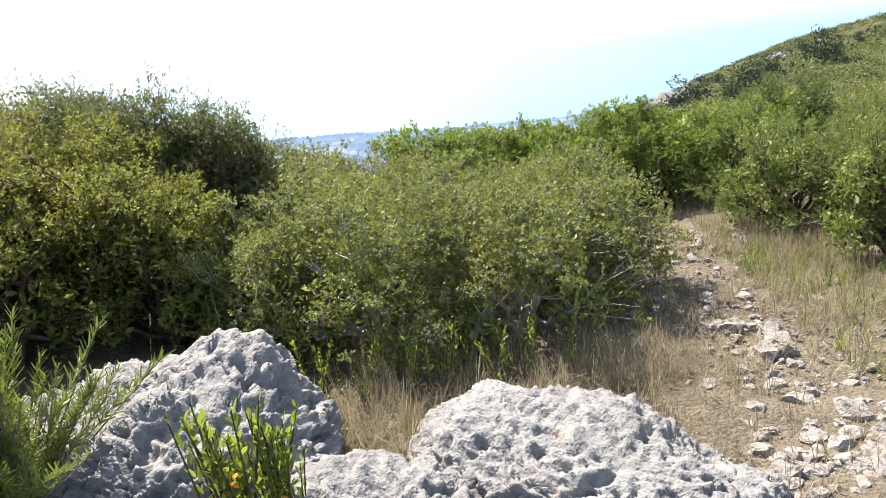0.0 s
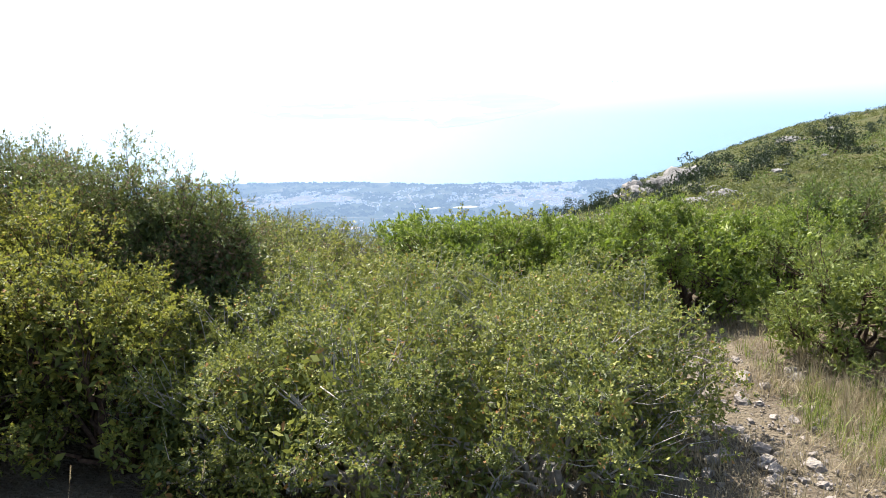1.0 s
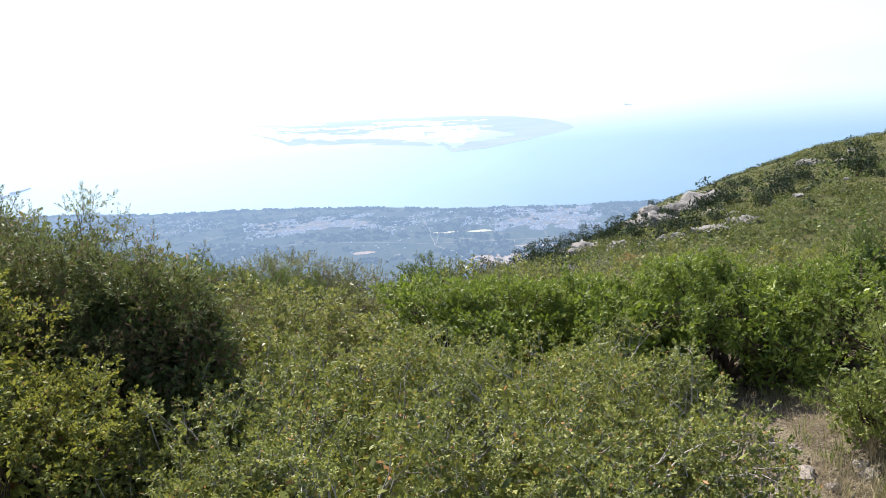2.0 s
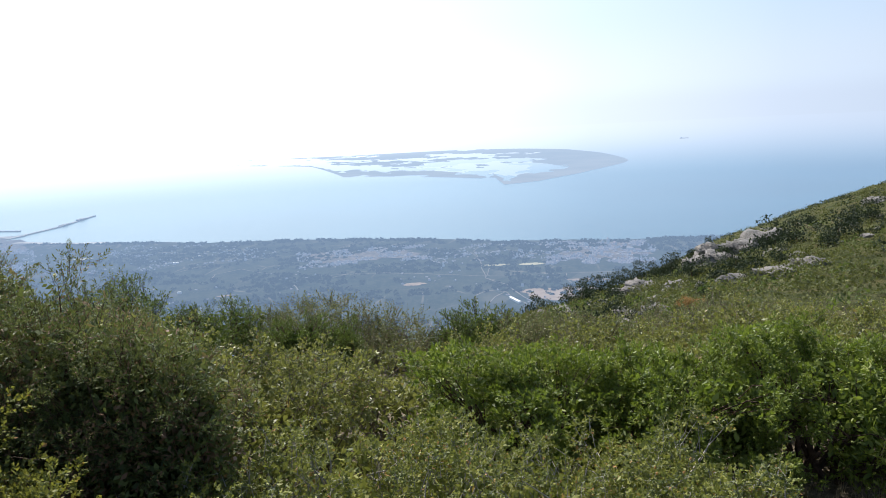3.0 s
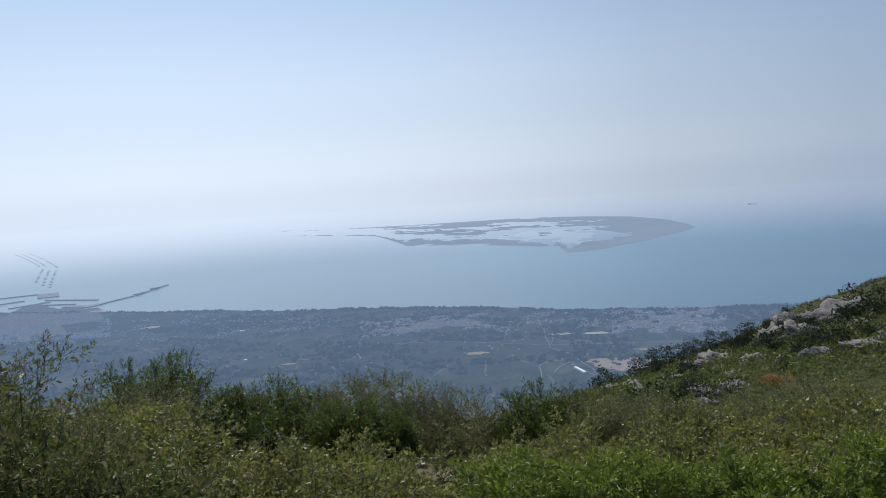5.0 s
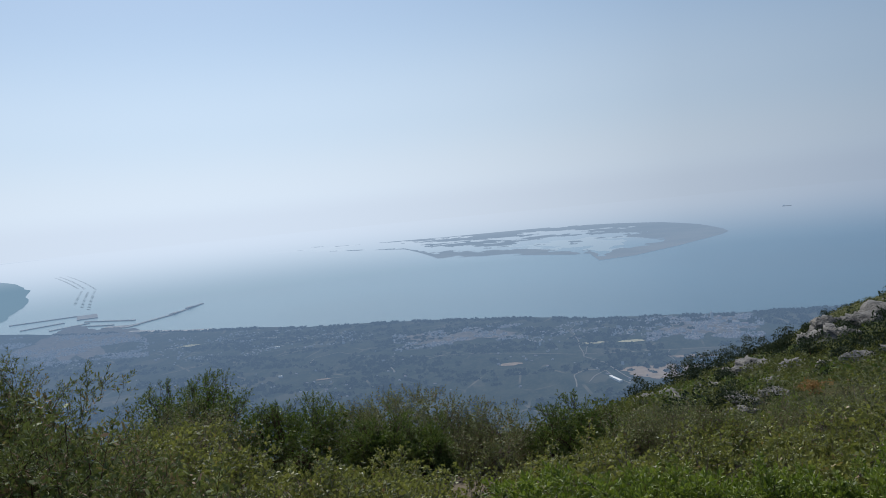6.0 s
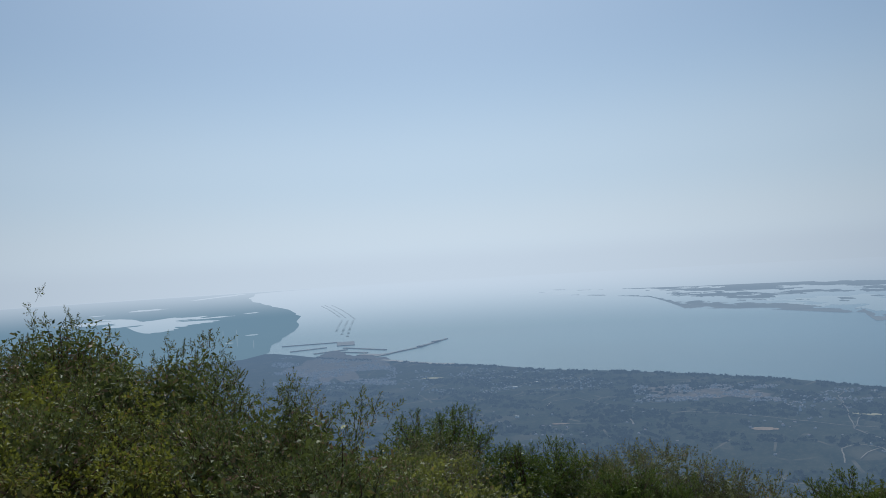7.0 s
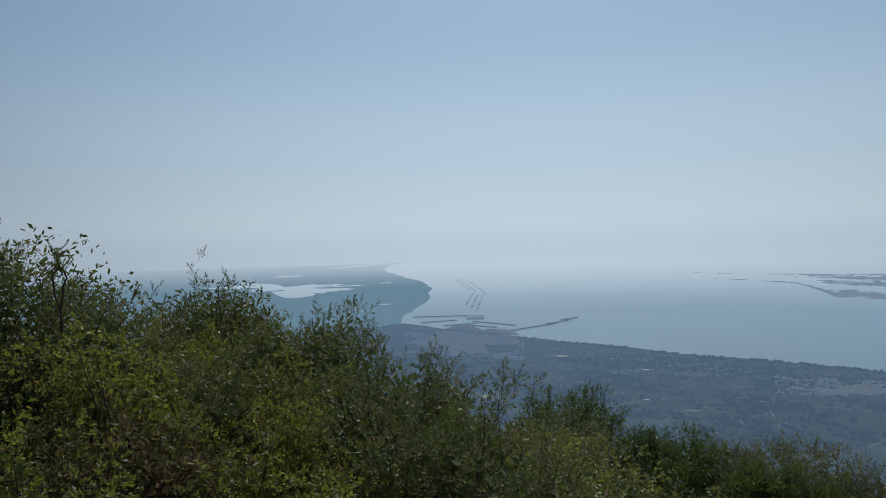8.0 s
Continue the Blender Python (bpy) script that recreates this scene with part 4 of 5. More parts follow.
for az, r, ha, hr, mat, sd, text in (
        (1.9, 419, 3.3, 15, FIELD, 1.1, "bare tan ploughed field on the plain"), (-9.8, 456, 0.9, 4, FIELD, 3.1, "bare tan ploughed field on the plain"),
        (-0.7, 503, 0.9, 4, CLAY, 5.1, "pale yellow stubble field on the plain"), (-3.4, 504, 0.9, 3, CLAY, 7.7, "pale yellow stubble field on the plain"),
        (3.6, 452, 1.5, 3.5, FIELD, 2.4, "bare tan ploughed field on the plain"), (-33.2, 684, 0.7, 5, CLAY, 8.3, "pale yellow stubble field on the plain"), (-24.0, 470, 0.6, 2, FIELD, 9.3, "small bare field among the olive groves")):
    structure("field", wavy_patch("field", az, r, ha, hr, ROAD_Z - 0.2, mat, sd, 0.35), text, "field")
for az, r, ha, hr, sd in ((4.6, 545, 3.4, 34, 2.7), (-13.6, 567, 3.6, 24, 4.9), (-40.5, 820, 3.2, 110, 6.3)):
    structure("town_ground", wavy_patch("town_ground", az, r, ha, hr, PLAIN_Z + 0.3, TOWN_GROUND, sd, 0.6), "pale dusty ground between the houses of a town", "ground")
sheds = [(*toward(-2.1, 404), 12.5, 1.6, 1.0, -1.12), (*toward(-27.1, 494), 2.4, 1.4, 1.2, 0.2), (*toward(-32.5, 466), 2.2, 1.6, 1.3, 0.4), (*toward(-25.5, 628), 3.0, 1.6, 1.3, 0.1), (*toward(-27.1, 609), 4.0, 1.6, 1.2, 0.2)]
for x, y, l, w, h, turn in sheds:
    shed = thing("farm_shed", (x, y, PLAIN_Z - 0.3), "long white farm shed on the plain", "shed", "farm sheds on the plain")
    part("walls", boxes("shed_walls", [(0, 0, 0, l, w, h, turn)], WHITE), shed)
    part("roof", boxes("shed_roof", [(0, 0, h, l * 1.04, w * 1.1, 0.25, turn)], WHITE, True), shed)


def pier(name, a, b, width, label, extra=()):
    p, q = Vector(toward(*a)), Vector(toward(*b))
    d = q - p
    rows = [((p.x + q.x) / 2, (p.y + q.y) / 2, SEA - 1.5, d.length, width, 2.6, math.atan2(d.y, d.x))]
    rows += [(*(p + d * f), SEA - 1.0, l, w, h, math.atan2(d.y, d.x)) for f, l, w, h in extra]
    return tagged(new(name, boxes(name, rows, PIER)), label, "pier")


pier("breakwater", (-37.4, 889), (-36.5, 903), 9, "rounded stone root of the long breakwater")
pier("breakwater", (-36.5, 903), (-34.1, 956), 4, "long thin breakwater running out to sea")
pier("breakwater", (-34.1, 956), (-32.0, 1044), 4, "long thin breakwater with low sheds running out to sea", [(0.05, 12, 6, 3.0), (0.2, 6, 5, 2.6), (0.55, 12, 6, 3.4), (0.68, 7, 5, 2.8)])
pier("breakwater", (-44.2, 1092), (-40.1, 1093), 5, "straight harbour breakwater beside the town")
pier("harbour_quay", (-40.2, 1065), (-38.9, 1065), 50, "broad concrete harbour quay")
pier("breakwater", (-39.7, 1010), (-36.6, 951), 4, "angled inner breakwater of the harbour")
pier("breakwater", (-41.9, 962), (-39.5, 986), 4, "inner harbour mole lined with moorings")
pier("breakwater", (-39.9, 959), (-38.0, 931), 4, "inner harbour mole lined with moorings")
pier("breakwater", (-43.6, 1010), (-41.0, 1030), 4, "inner harbour mole lined with moorings")
pier("harbour_quay", (-38.6, 915), (-37.2, 900), 12, "concrete quay on the town's shore")

rafts = []
for start, end, count in (((-41.2, 2299), (-39.9, 1692), 26), ((-40.9, 2319), (-39.5, 1662), 26), ((-40.4, 2288), (-38.8, 1590), 28), ((-39.7, 1587), (-40.2, 1293), 12), ((-39.3, 1550), (-39.8, 1228), 13), ((-38.9, 1539), (-39.4, 1183), 14)):
    for f in np.linspace(0, 1, count):
        x, y = toward(start[0] + (end[0] - start[0]) * f, start[1] + (end[1] - start[1]) * f)
        rafts.append((x, y, SEA - 0.3, 4, 2.5, 0.6, 0.8))
tagged(new("mussel_rafts", boxes("mussel_rafts", rafts, RAFT)), "rows of dark mussel rafts moored in the bay", "rafts", kind="stuff")
ship = thing("cargo_ship", (*toward(10.4, 2350), SEA), "small distant ship out at sea", "ship")
hull = part("hull", boxes("hull", [(0, 0, -1, 24, 5, 2.6, 0.1)], RAFT), ship)
part("deckhouse", boxes("deckhouse", [(-8, -1, 1.6, 4, 4, 2.4, 0.1)], WHITE), hull, "white deckhouse")


# ---------------------------------------------------------------- rocks and stones
def pitted(v, g_seed, pit, depth, lump):
    """Moves a rock's point along its normal: broad lumps, then rain-worn pits with sharp rims."""
    s = Vector((g_seed, g_seed * 0.7, -g_seed))
    d = noise.fractal(v * 1.7 + s, 1.0, 2.0, 4) * lump
    w = v + Vector((noise.noise(v * 6 + s), noise.noise(v * 6 - s), noise.noise(v * 6.0))) * 0.07 + Vector((noise.noise(v * 17 - s), noise.noise(v * 17 + s), noise.noise(v * 17.0))) * 0.022
    f1 = noise.voronoi(w * pit + s)[0][0]
    f2 = noise.voronoi(w * pit * 2.1 - s)[0][0]
    f3 = noise.voronoi(w * pit * 0.45 + s * 2)[0][0]
    strength = max(0.15, 0.7 + 1.1 * noise.noise(v * 4.3 - s))
    d -= depth * (0.75 * strength * max(0.0, 1 - (f1 / 0.48) ** 2) + 0.5 * max(0.0, 1 - (f2 / 0.48) ** 2) + 0.7 * max(0.0, 1 - (f3 / 0.34) ** 2))
    ledge = noise.noise(Vector((v.x * 2.0, v.y * 2.0, v.z * 11.0)) + s)
    ridge = 1 - abs(noise.noise(v * 12.0 + s))
    return d + 0.55 * depth * ridge * ridge + 0.5 * depth * ledge + noise.fractal(v * 26 + s, 1.0, 2.2, 3) * depth * 0.25


def boulder_mesh(name, radii, seed, detail=6, pit=9.0, depth=0.045, lump=0.14, shape=None, material=None, box=0.8):
    bm = bmesh.new()
    bmesh.ops.create_icosphere(bm, subdivisions=detail, radius=1.0)
    bm.normal_update()
    r = Vector(radii)
    for v in bm.verts:
        n = v.co.normalized()
        squared = Vector([math.copysign(abs(c) ** box, c) for c in n])
        p = Vector((squared.x * r.x, squared.y * r.y, squared.z * r.z)) * (1 + 0.5 * (noise.fractal(n * 1.6 + Vector((seed, seed, 0)), 1.0, 2.0, 2) * 0.25))
        if shape:
            p = shape(p)
        v.co = p + n * pitted(p, seed, pit, depth, lump)
    me = bpy.data.meshes.new(name)
    bm.to_mesh(me)
    bm.free()
    me.materials.append(material or ROCK)
    me.polygons.foreach_set("use_smooth", np.full(len(me.polygons), True))
    return me


def broad_dome(p):
    """A broad low dome, highest at the back, its front falling gently."""
    rise = 1 + 0.36 * p.y / 0.55 - 0.10 * abs(p.x + 0.02) / 0.66
    return Vector((p.x * (1.0 + 0.10 * p.y), p.y * (1.12 if p.y < 0 else 0.85), p.z * max(0.35, rise)))


def tilted_slab(p):
    return Vector((p.x, p.y * (1 - 0.22 * p.x), p.z * (1 - 0.30 * p.x) + 0.10 * p.y))


def rock(name, at, radii, seed, label, turn=0.0, **kw):
    ob = new(name, boulder_mesh(name, radii, seed, **kw))
    ob.matrix_world = pose(*at, 0, 0, turn)
    return tagged(ob, label, "rock", "limestone rocks at the lookout")


rock("boulder", (-1.42, 2.70, -0.38), (0.76, 0.52, 0.50), 3.3, "broad pitted grey limestone boulder beside the dry grass", -4, shape=broad_dome, detail=7, depth=0.060, pit=16.0, lump=0.12, box=0.72)
rock("boulder", (0.32, 2.42, -0.44), (0.80, 0.44, 0.33), 8.1, "low pitted grey limestone slab beside the path", -37, shape=tilted_slab, detail=7, depth=0.050, pit=16.0, lump=0.10, box=0.86)
rock("boulder", (-0.43, 2.24, -0.33), (0.36, 0.30, 0.21), 5.2, "small pitted limestone rock among dry grass", -20, detail=6, depth=0.055, pit=16.0, lump=0.12, box=0.75)

stone_meshes = []
for k in range(9):
    g = np.random.default_rng(60 + k)
    bm = bmesh.new()
    bmesh.ops.create_icosphere(bm, subdivisions=2, radius=1.0)
    for v in bm.verts:
        n = v.co.normalized()
        lump = 1 + 0.45 * noise.noise(n * 1.4 + Vector((k * 3.1, 0, 0))) + 0.10 * g.normal()
        v.co = Vector([math.copysign(abs(c) ** 0.65, c) for c in n]) * lump
        v.co = Vector((v.co.x, v.co.y * 0.75, v.co.z * 0.55))
    me = bpy.data.meshes.new("stone")
    bm.to_mesh(me)
    bm.free()
    me.materials.append(DUSTY_ROCK)
    stone_meshes.append(me)


def path_x(y):
    """The middle of the footpath."""
    return float(np.interp(y, [0, 2.4, 3.5, 4.7, 5.5, 6.3], [1.5, 1.5, 1.38, 1.32, 1.5, 1.62]))


def lay_stone(x, y, size, g):
    ob = new("stone", stone_meshes[g.integers(0, 9)])
    ob.parent = ground
    ob.matrix_world = pose(x, y, ground_z(x, y) + size * 0.04, g.normal(0, 14), g.normal(0, 14), g.uniform(0, 360)) @ Matrix.Diagonal((size, size, size, 1))


# ---------------------------------------------------------------- shrubs
KERMES_TIPS = [branchlet(100 + k, 0.065, 6, 7, 0.0185, 0.0142, 78, 60, 0.0012) for k in range(8)]
YELLOW_TIPS = [branchlet(108 + k, 0.068, 6, 7, 0.0195, 0.0150, 76, 60, 0.0012) for k in range(6)]
KERMES_SHOOTS = [sprig(110 + k, 0.10, 14, 0.021, 0.015, 62, stem=0.002, from_=0.2, plain=True) for k in range(4)]
SLOPE_OAK_TIPS = [branchlet(116 + k, 0.085, 5, 5, 0.027, 0.021, 76, 58) for k in range(6)]
MASTIC_TIPS = [branchlet(120 + k, 0.075, 5, 7, 0.036, 0.0165, 64, 58, 0.0012) for k in range(6)]
NEEDLE_PLUMES = [branchlet(140 + k, 0.075, 5, 9, 0.018, 0.0062, 56, 64, 0.0012) for k in range(6)]
NEEDLE_SHOOTS = [sprig(150 + k, 0.15, 58, 0.021, 0.0062, 58, True, 0.003, 0.05) for k in range(5)]
BROOM_PLUMES = [branchlet(160 + k, 0.095, 5, 8, 0.027, 0.0070, 52, 42, 0.0012) for k in range(6)]
HEATH_SPRIGS = [branchlet(180 + k, 0.10, 4, 6, 0.028, 0.011, 46, 44) for k in range(5)]
GREY_SPRIGS = [sprig(200 + k, 0.12, 9, 0.025, 0.016, 62, stem=0.0022 if k % 2 else 0, plain=True) for k in range(5)]
SHOOT_SPRIGS = [sprig(220 + k, 0.28, 26, 0.028, 0.0135, 44, stem=0.003) for k in range(4)]
BARE_SPRIGS = [sprig(240 + k, 0.22, 5, 0.012, 0.006, 60, stem=0.0022) for k in range(4)]

oak_label = "olive-green kermes oak shrub with small spiny leaves"
for k, (x, y, rx, ry, h, n) in enumerate((
        (-0.62, 4.10, 0.72, 0.66, 0.92, 403), (0.22, 4.12, 0.68, 0.62, 0.86, 388), (-0.15, 4.95, 0.85, 0.70, 0.95, 388), (0.72, 4.72, 0.50, 0.62, 0.86, 316),
        (-1.15, 4.85, 0.65, 0.70, 1.00, 331), (-1.32, 4.22, 0.46, 0.44, 0.74, 288), (0.40, 5.70, 0.70, 0.60, 0.78, 216), (-0.55, 5.75, 0.75, 0.60, 0.82, 230))):
    grow("kermes_oak", on_ground(x, y), (rx, ry, h), KERMES_TIPS, n, KERMES, PALEBARK, oak_label, group="kermes oaks in the thicket", seed=300 + k, lobes=13, lobe=0.38, up=0.35, shoots=26, shoot_templates=KERMES_SHOOTS, scale=(0.85, 1.4), twigs=6, bunch=7, spread=0.05, gap=0.036, hollow=-0.05, inner=0.80, core=230, leaf_size=0.016, core_to=0.95, low=-0.2)
for k, (x, y, rx, ry, h, n) in enumerate(((-1.93, 4.30, 0.44, 0.46, 1.06, 273), (-2.50, 4.50, 0.55, 0.52, 1.28, 273), (-2.95, 4.85, 0.52, 0.46, 1.36, 273), (-3.55, 4.35, 0.50, 0.50, 1.58, 273), (-2.72, 3.80, 0.50, 0.50, 1.32, 273), (-3.75, 5.65, 0.60, 0.55, 1.36, 187), (-4.9, 5.6, 0.7, 0.6, 1.36, 172))):
    grow("kermes_oak", on_ground(x, y), (rx, ry, h), YELLOW_TIPS, n, YELLOW, DARKBARK, "tall yellow-green kermes oak shrub with young leaves", group="kermes oaks in the thicket", seed=330 + k, lobes=14, lobe=0.38, up=0.35, shoots=22, shoot_templates=KERMES_SHOOTS, scale=(0.85, 1.4), twigs=5, skirt=6, lift=0.12, bunch=7, spread=0.055, gap=0.036, hollow=-0.06, inner=0.80, core=220, leaf_size=0.017, core_to=0.95, low=-0.2)
for k, (x, y, rx, ry, h, n) in enumerate(((-1.2, 7.5, 0.85, 0.7, 0.72, 216), (-2.3, 8.4, 0.8, 0.7, 0.6, 156), (-0.6, 9.3, 0.8, 0.7, 0.55, 156), (1.3, 8.5, 0.9, 0.7, 0.85, 156), (2.7, 8.9, 0.95, 0.8, 0.75, 144), (0.2, 8.4, 0.9, 0.7, 0.8, 156), (4.3, 8.9, 0.9, 0.8, 0.72, 120), (2.6, 10.9, 1.0, 0.9, 0.9, 108), (4.4, 10.6, 1.1, 1.0, 0.75, 108), (-1.75, 6.5, 0.7, 0.6, 0.95, 198), (-2.9, 7.0, 0.8, 0.7, 1.0, 192), (-5.2, 9.6, 1.0, 0.9, 0.9, 120))):
    grow("kermes_oak", on_ground(x, y), (rx, ry, h), SLOPE_OAK_TIPS, n, SLOPE_OAK, BARK, "low olive-green kermes oak on the slope", group="kermes oaks on the slope", seed=350 + k, scale=(0.8, 1.5), shoots=24, shoot_templates=KERMES_SHOOTS, twigs=4, inner=0.78, lobes=12, lobe=0.38, bunch=6, spread=0.06, gap=0.04, hollow=-0.08, core=190, leaf_size=0.021, core_to=0.95, low=0.0)
for k, (x, y, rx, ry, h, n) in enumerate(((-0.15, 6.75, 0.66, 0.58, 0.94, 560), (0.78, 6.85, 0.72, 0.60, 0.90, 600), (1.72, 7.20, 0.72, 0.62, 0.96, 600), (2.62, 7.45, 0.72, 0.65, 0.80, 460))):
    grow("mastic_shrub", on_ground(x, y), (rx, ry, h), MASTIC_TIPS, n, MASTIC, DARKBARK, "bright green rounded mastic shrub with narrow glossy leaves", group="mastic shrubs behind the oaks", seed=380 + k, lobes=12, lobe=0.40, up=0.5, shoots=12, inner=0.8, bunch=8, spread=0.05, gap=0.034, hollow=-0.08, core=300, leaf_size=0.019, core_to=0.95, low=-0.1)
sg2 = np.random.default_rng(77)
for k in range(20):
    x, y = 1.2 + 1.75 * (k % 5) + sg2.uniform(-0.6, 0.6), 10.6 + 2.1 * (k // 5) + sg2.uniform(-0.7, 0.7)
    r, h = sg2.uniform(0.65, 1.05), sg2.uniform(0.55, 0.85)
    kind = k % 3
    grow(("kermes_oak", "mastic_shrub", "kermes_oak")[kind], on_ground(x, y), (r, r * 0.9, h), (SLOPE_OAK_TIPS, MASTIC_TIPS, SLOPE_OAK_TIPS)[kind], 70, (SLOPE_OAK, MASTIC, KERMES)[kind], BARK,
         ("low olive-green kermes oak on the slope", "low bright green mastic shrub on the slope", "low yellow-green kermes oak on the slope")[kind], group="low shrubs down the slope", seed=900 + k, lobes=9, skirt=4, lobe=0.4, up=0.7, scale=(1.0, 1.7), inner=0.8, bunch=5, spread=0.06, hollow=-0.12, core=190, leaf_size=0.028, core_to=0.97, twigs=2, low=0.0)
spiny = dict(lobes=14, lobe=0.46, up=0.5, twigs=4, plump=0.26, inner=0.70, bunch=6, spread=0.05, gap=0.034, hollow=-0.26, scale=(0.95, 1.5), shoot_scale=(0.6, 1.0), shoot_templates=NEEDLE_SHOOTS, core=760, leaf_size=0.019, core_to=1.08, fill=340, low=-0.1, skirt=4)
for k, (x, y, rx, ry, h, n) in enumerate(((-2.30, 5.25, 0.66, 0.55, 1.52, 632), (-1.76, 5.22, 0.42, 0.42, 1.36, 386), (-3.05, 5.75, 0.65, 0.55, 1.46, 416), (-3.95, 5.00, 0.66, 0.60, 1.30, 565), (-4.5, 4.5, 0.66, 0.66, 1.98, 312), (-4.4, 6.2, 0.7, 0.6, 1.42, 267), (-5.6, 6.2, 0.7, 0.7, 1.42, 177))):
    grow("spiny_bush", on_ground(x, y), (rx, ry, h * 1.06), NEEDLE_PLUMES, n, NEEDLE, DARKBARK, "tall grey-green spiny bush with upright shoots and brown dead tips", group="tall spiny bushes", seed=400 + k, shoots=26, **spiny)
grow("spiny_bush", on_ground(-2.90, 4.28), (0.42, 0.42, 1.46), NEEDLE_PLUMES, 280, DEAD_NEEDLE, DARKBARK, "tall spiny bush, mostly dead and brown inside", group="tall spiny bushes", seed=412, shoots=30, **spiny)
for k, (x, y, rx, ry, h, n) in enumerate(((2.45, 5.80, 0.55, 0.52, 0.78, 525), (2.72, 4.72, 0.52, 0.52, 0.84, 525), (3.4, 5.75, 0.65, 0.6, 0.95, 420))):
    grow("broom_bush", on_ground(x, y), (rx, ry, h), BROOM_PLUMES, n, BROOM, DARKBARK, "feathery light green broom bush beside the path", group="broom bushes by the path", seed=420 + k, lobes=11, lobe=0.38, up=0.35, scale=(0.7, 1.2), shoots=20, inner=0.74, bunch=10, spread=0.05, hollow=0.0, core=300, leaf_size=0.017, core_to=0.92, skirt=7, low=-0.1)
for k, (x, y, rx, ry, h, n) in enumerate(((-4.75, 12.4, 1.0, 0.8, 1.02, 480), (-0.95, 13.0, 0.75, 0.6, 0.93, 312), (-3.2, 11.6, 0.5, 0.4, 0.72, 312), (-2.75, 11.9, 0.4, 0.4, 0.64, 252), (3.45, 8.2, 0.5, 0.45, 0.95, 270), (-6.3, 12.4, 1.0, 0.8, 1.4, 300))):
    grow("tree_heath", on_ground(x, y), (rx, ry, h), HEATH_SPRIGS, n, HEATH, DARKBARK, "dense dark green heath bush on the slope", group="heath bushes on the slope", seed=440 + k, lobes=13, lobe=0.40, up=0.9, scale=(0.8, 1.4), inner=0.76, bunch=10, spread=0.05, hollow=-0.25, core=380, leaf_size=0.022, core_to=1.02, fill=150)
for k, (x, y, rx, ry, h, n) in enumerate(((-3.45, 13.0, 1.2, 0.9, 1.15, 1700), (-2.15, 13.0, 0.95, 0.8, 0.82, 900), (0.1, 12.6, 0.8, 0.7, 0.78, 900), (1.2, 12.9, 0.9, 0.8, 0.9, 400), (2.4, 13.2, 1.0, 0.9, 1.0, 400), (-5.8, 11.4, 0.9, 0.8, 1.0, 400))):
    grow("twiggy_shrub", on_ground(x, y), (rx, ry, h), GREY_SPRIGS, n, GREYLEAF, BARK, "sparse grey twiggy shrub with thin leaves", group="twiggy shrubs on the slope", seed=460 + k, lobes=11, lobe=0.4, up=0.9, scale=(1.0, 1.8), shoots=40, shoot_templates=BARE_SPRIGS, twigs=12, inner=0.4, core=150, leaf_size=0.02, core_to=0.85)


# ---------------------------------------------------------------- small plants and dry grass at the lookout
def upright_plant(name, at, templates, count, fan, scale, leaf, bark, label, seed, group="", category="plant", lean=(0, 0, 0)):
    """Shoots that rise from one root, each a part of its own."""
    g = np.random.default_rng(seed)
    root = thing(name, at, label, category, group)
    for k in range(count):
        d = np.array([[g.normal(0, fan), g.normal(0, fan), 1.0]]) + np.array([lean])
        p = np.array([[g.normal(0, 0.035), g.normal(0, 0.035), -0.02]])
        V, F, M = scatter([templates[k % len(templates)]], p, d, np.array([g.uniform(*scale)]), g)
        part("shoot", mesh_of("shoot", V, F, [leaf, bark], M), root)
    return root


shoot_label = "young glossy evergreen shoots growing between the rocks"
sapling = upright_plant("young_shrub", on_ground(-0.87, 2.14), SHOOT_SPRIGS, 20, 0.08, (1.5, 2.5), SHOOT, DARKBARK, "young glossy evergreen shoots with a few orange leaves", 71, "young shoots by the rocks")
sapling_b = upright_plant("young_shrub", on_ground(-0.72, 2.14), SHOOT_SPRIGS, 24, 0.11, (1.3, 2.2), SHOOT, DARKBARK, "young glossy evergreen shoots with a few orange leaves", 72, "young shoots by the rocks")
for plant, spots in ((sapling, ((0.02, -0.07, 0.40), (0.03, -0.06, 0.36))), (sapling_b, ((-0.03, -0.08, 0.26), (0.04, -0.07, 0.30)))):
    for k, (x, y, z) in enumerate(spots):
        v, f = leaf_at(np.array([x, y, z]), unit(np.array([0.5 - k, -0.3, 0.8])), unit(np.array([0.8, 0.2, 0.2 * k])), 0.045, 0.02)
        part("withered_leaf", mesh_of("withered_leaf", v, f, [ORANGE]), plant.children[k], "withered orange leaf")
for k, (x, y) in enumerate(((-0.62, 3.42), (-0.38, 3.36), (-0.18, 3.44), (0.04, 3.38), (0.22, 3.48), (-0.85, 3.5), (0.42, 3.5), (-0.28, 3.55), (-0.5, 3.6))):
    upright_plant("young_shrub", on_ground(x, y), SHOOT_SPRIGS, 6, 0.22, (0.8, 1.5), SHOOT, DARKBARK, "upright yellow-green shoots at the foot of the oaks", 80 + k, "shoots at the foot of the oaks")
GORSE_SHOOTS = [sprig(260 + k, 0.38, 120, 0.036, 0.0042, 50, True, 0.0025) for k in range(4)]
upright_plant("gorse_plant", on_ground(-1.86, 2.40), GORSE_SHOOTS, 80, 0.32, (1.15, 2.3), BROOM, BARK, "light green feathery gorse plant beside the boulder", 95, lean=(0.16, 0.0, 0))
upright_plant("gorse_plant", on_ground(-1.70, 2.12), GORSE_SHOOTS, 22, 0.30, (0.8, 1.3), BROOM, BARK, "light green feathery gorse plant beside the boulder", 96, lean=(0.05, 0.0, 0))


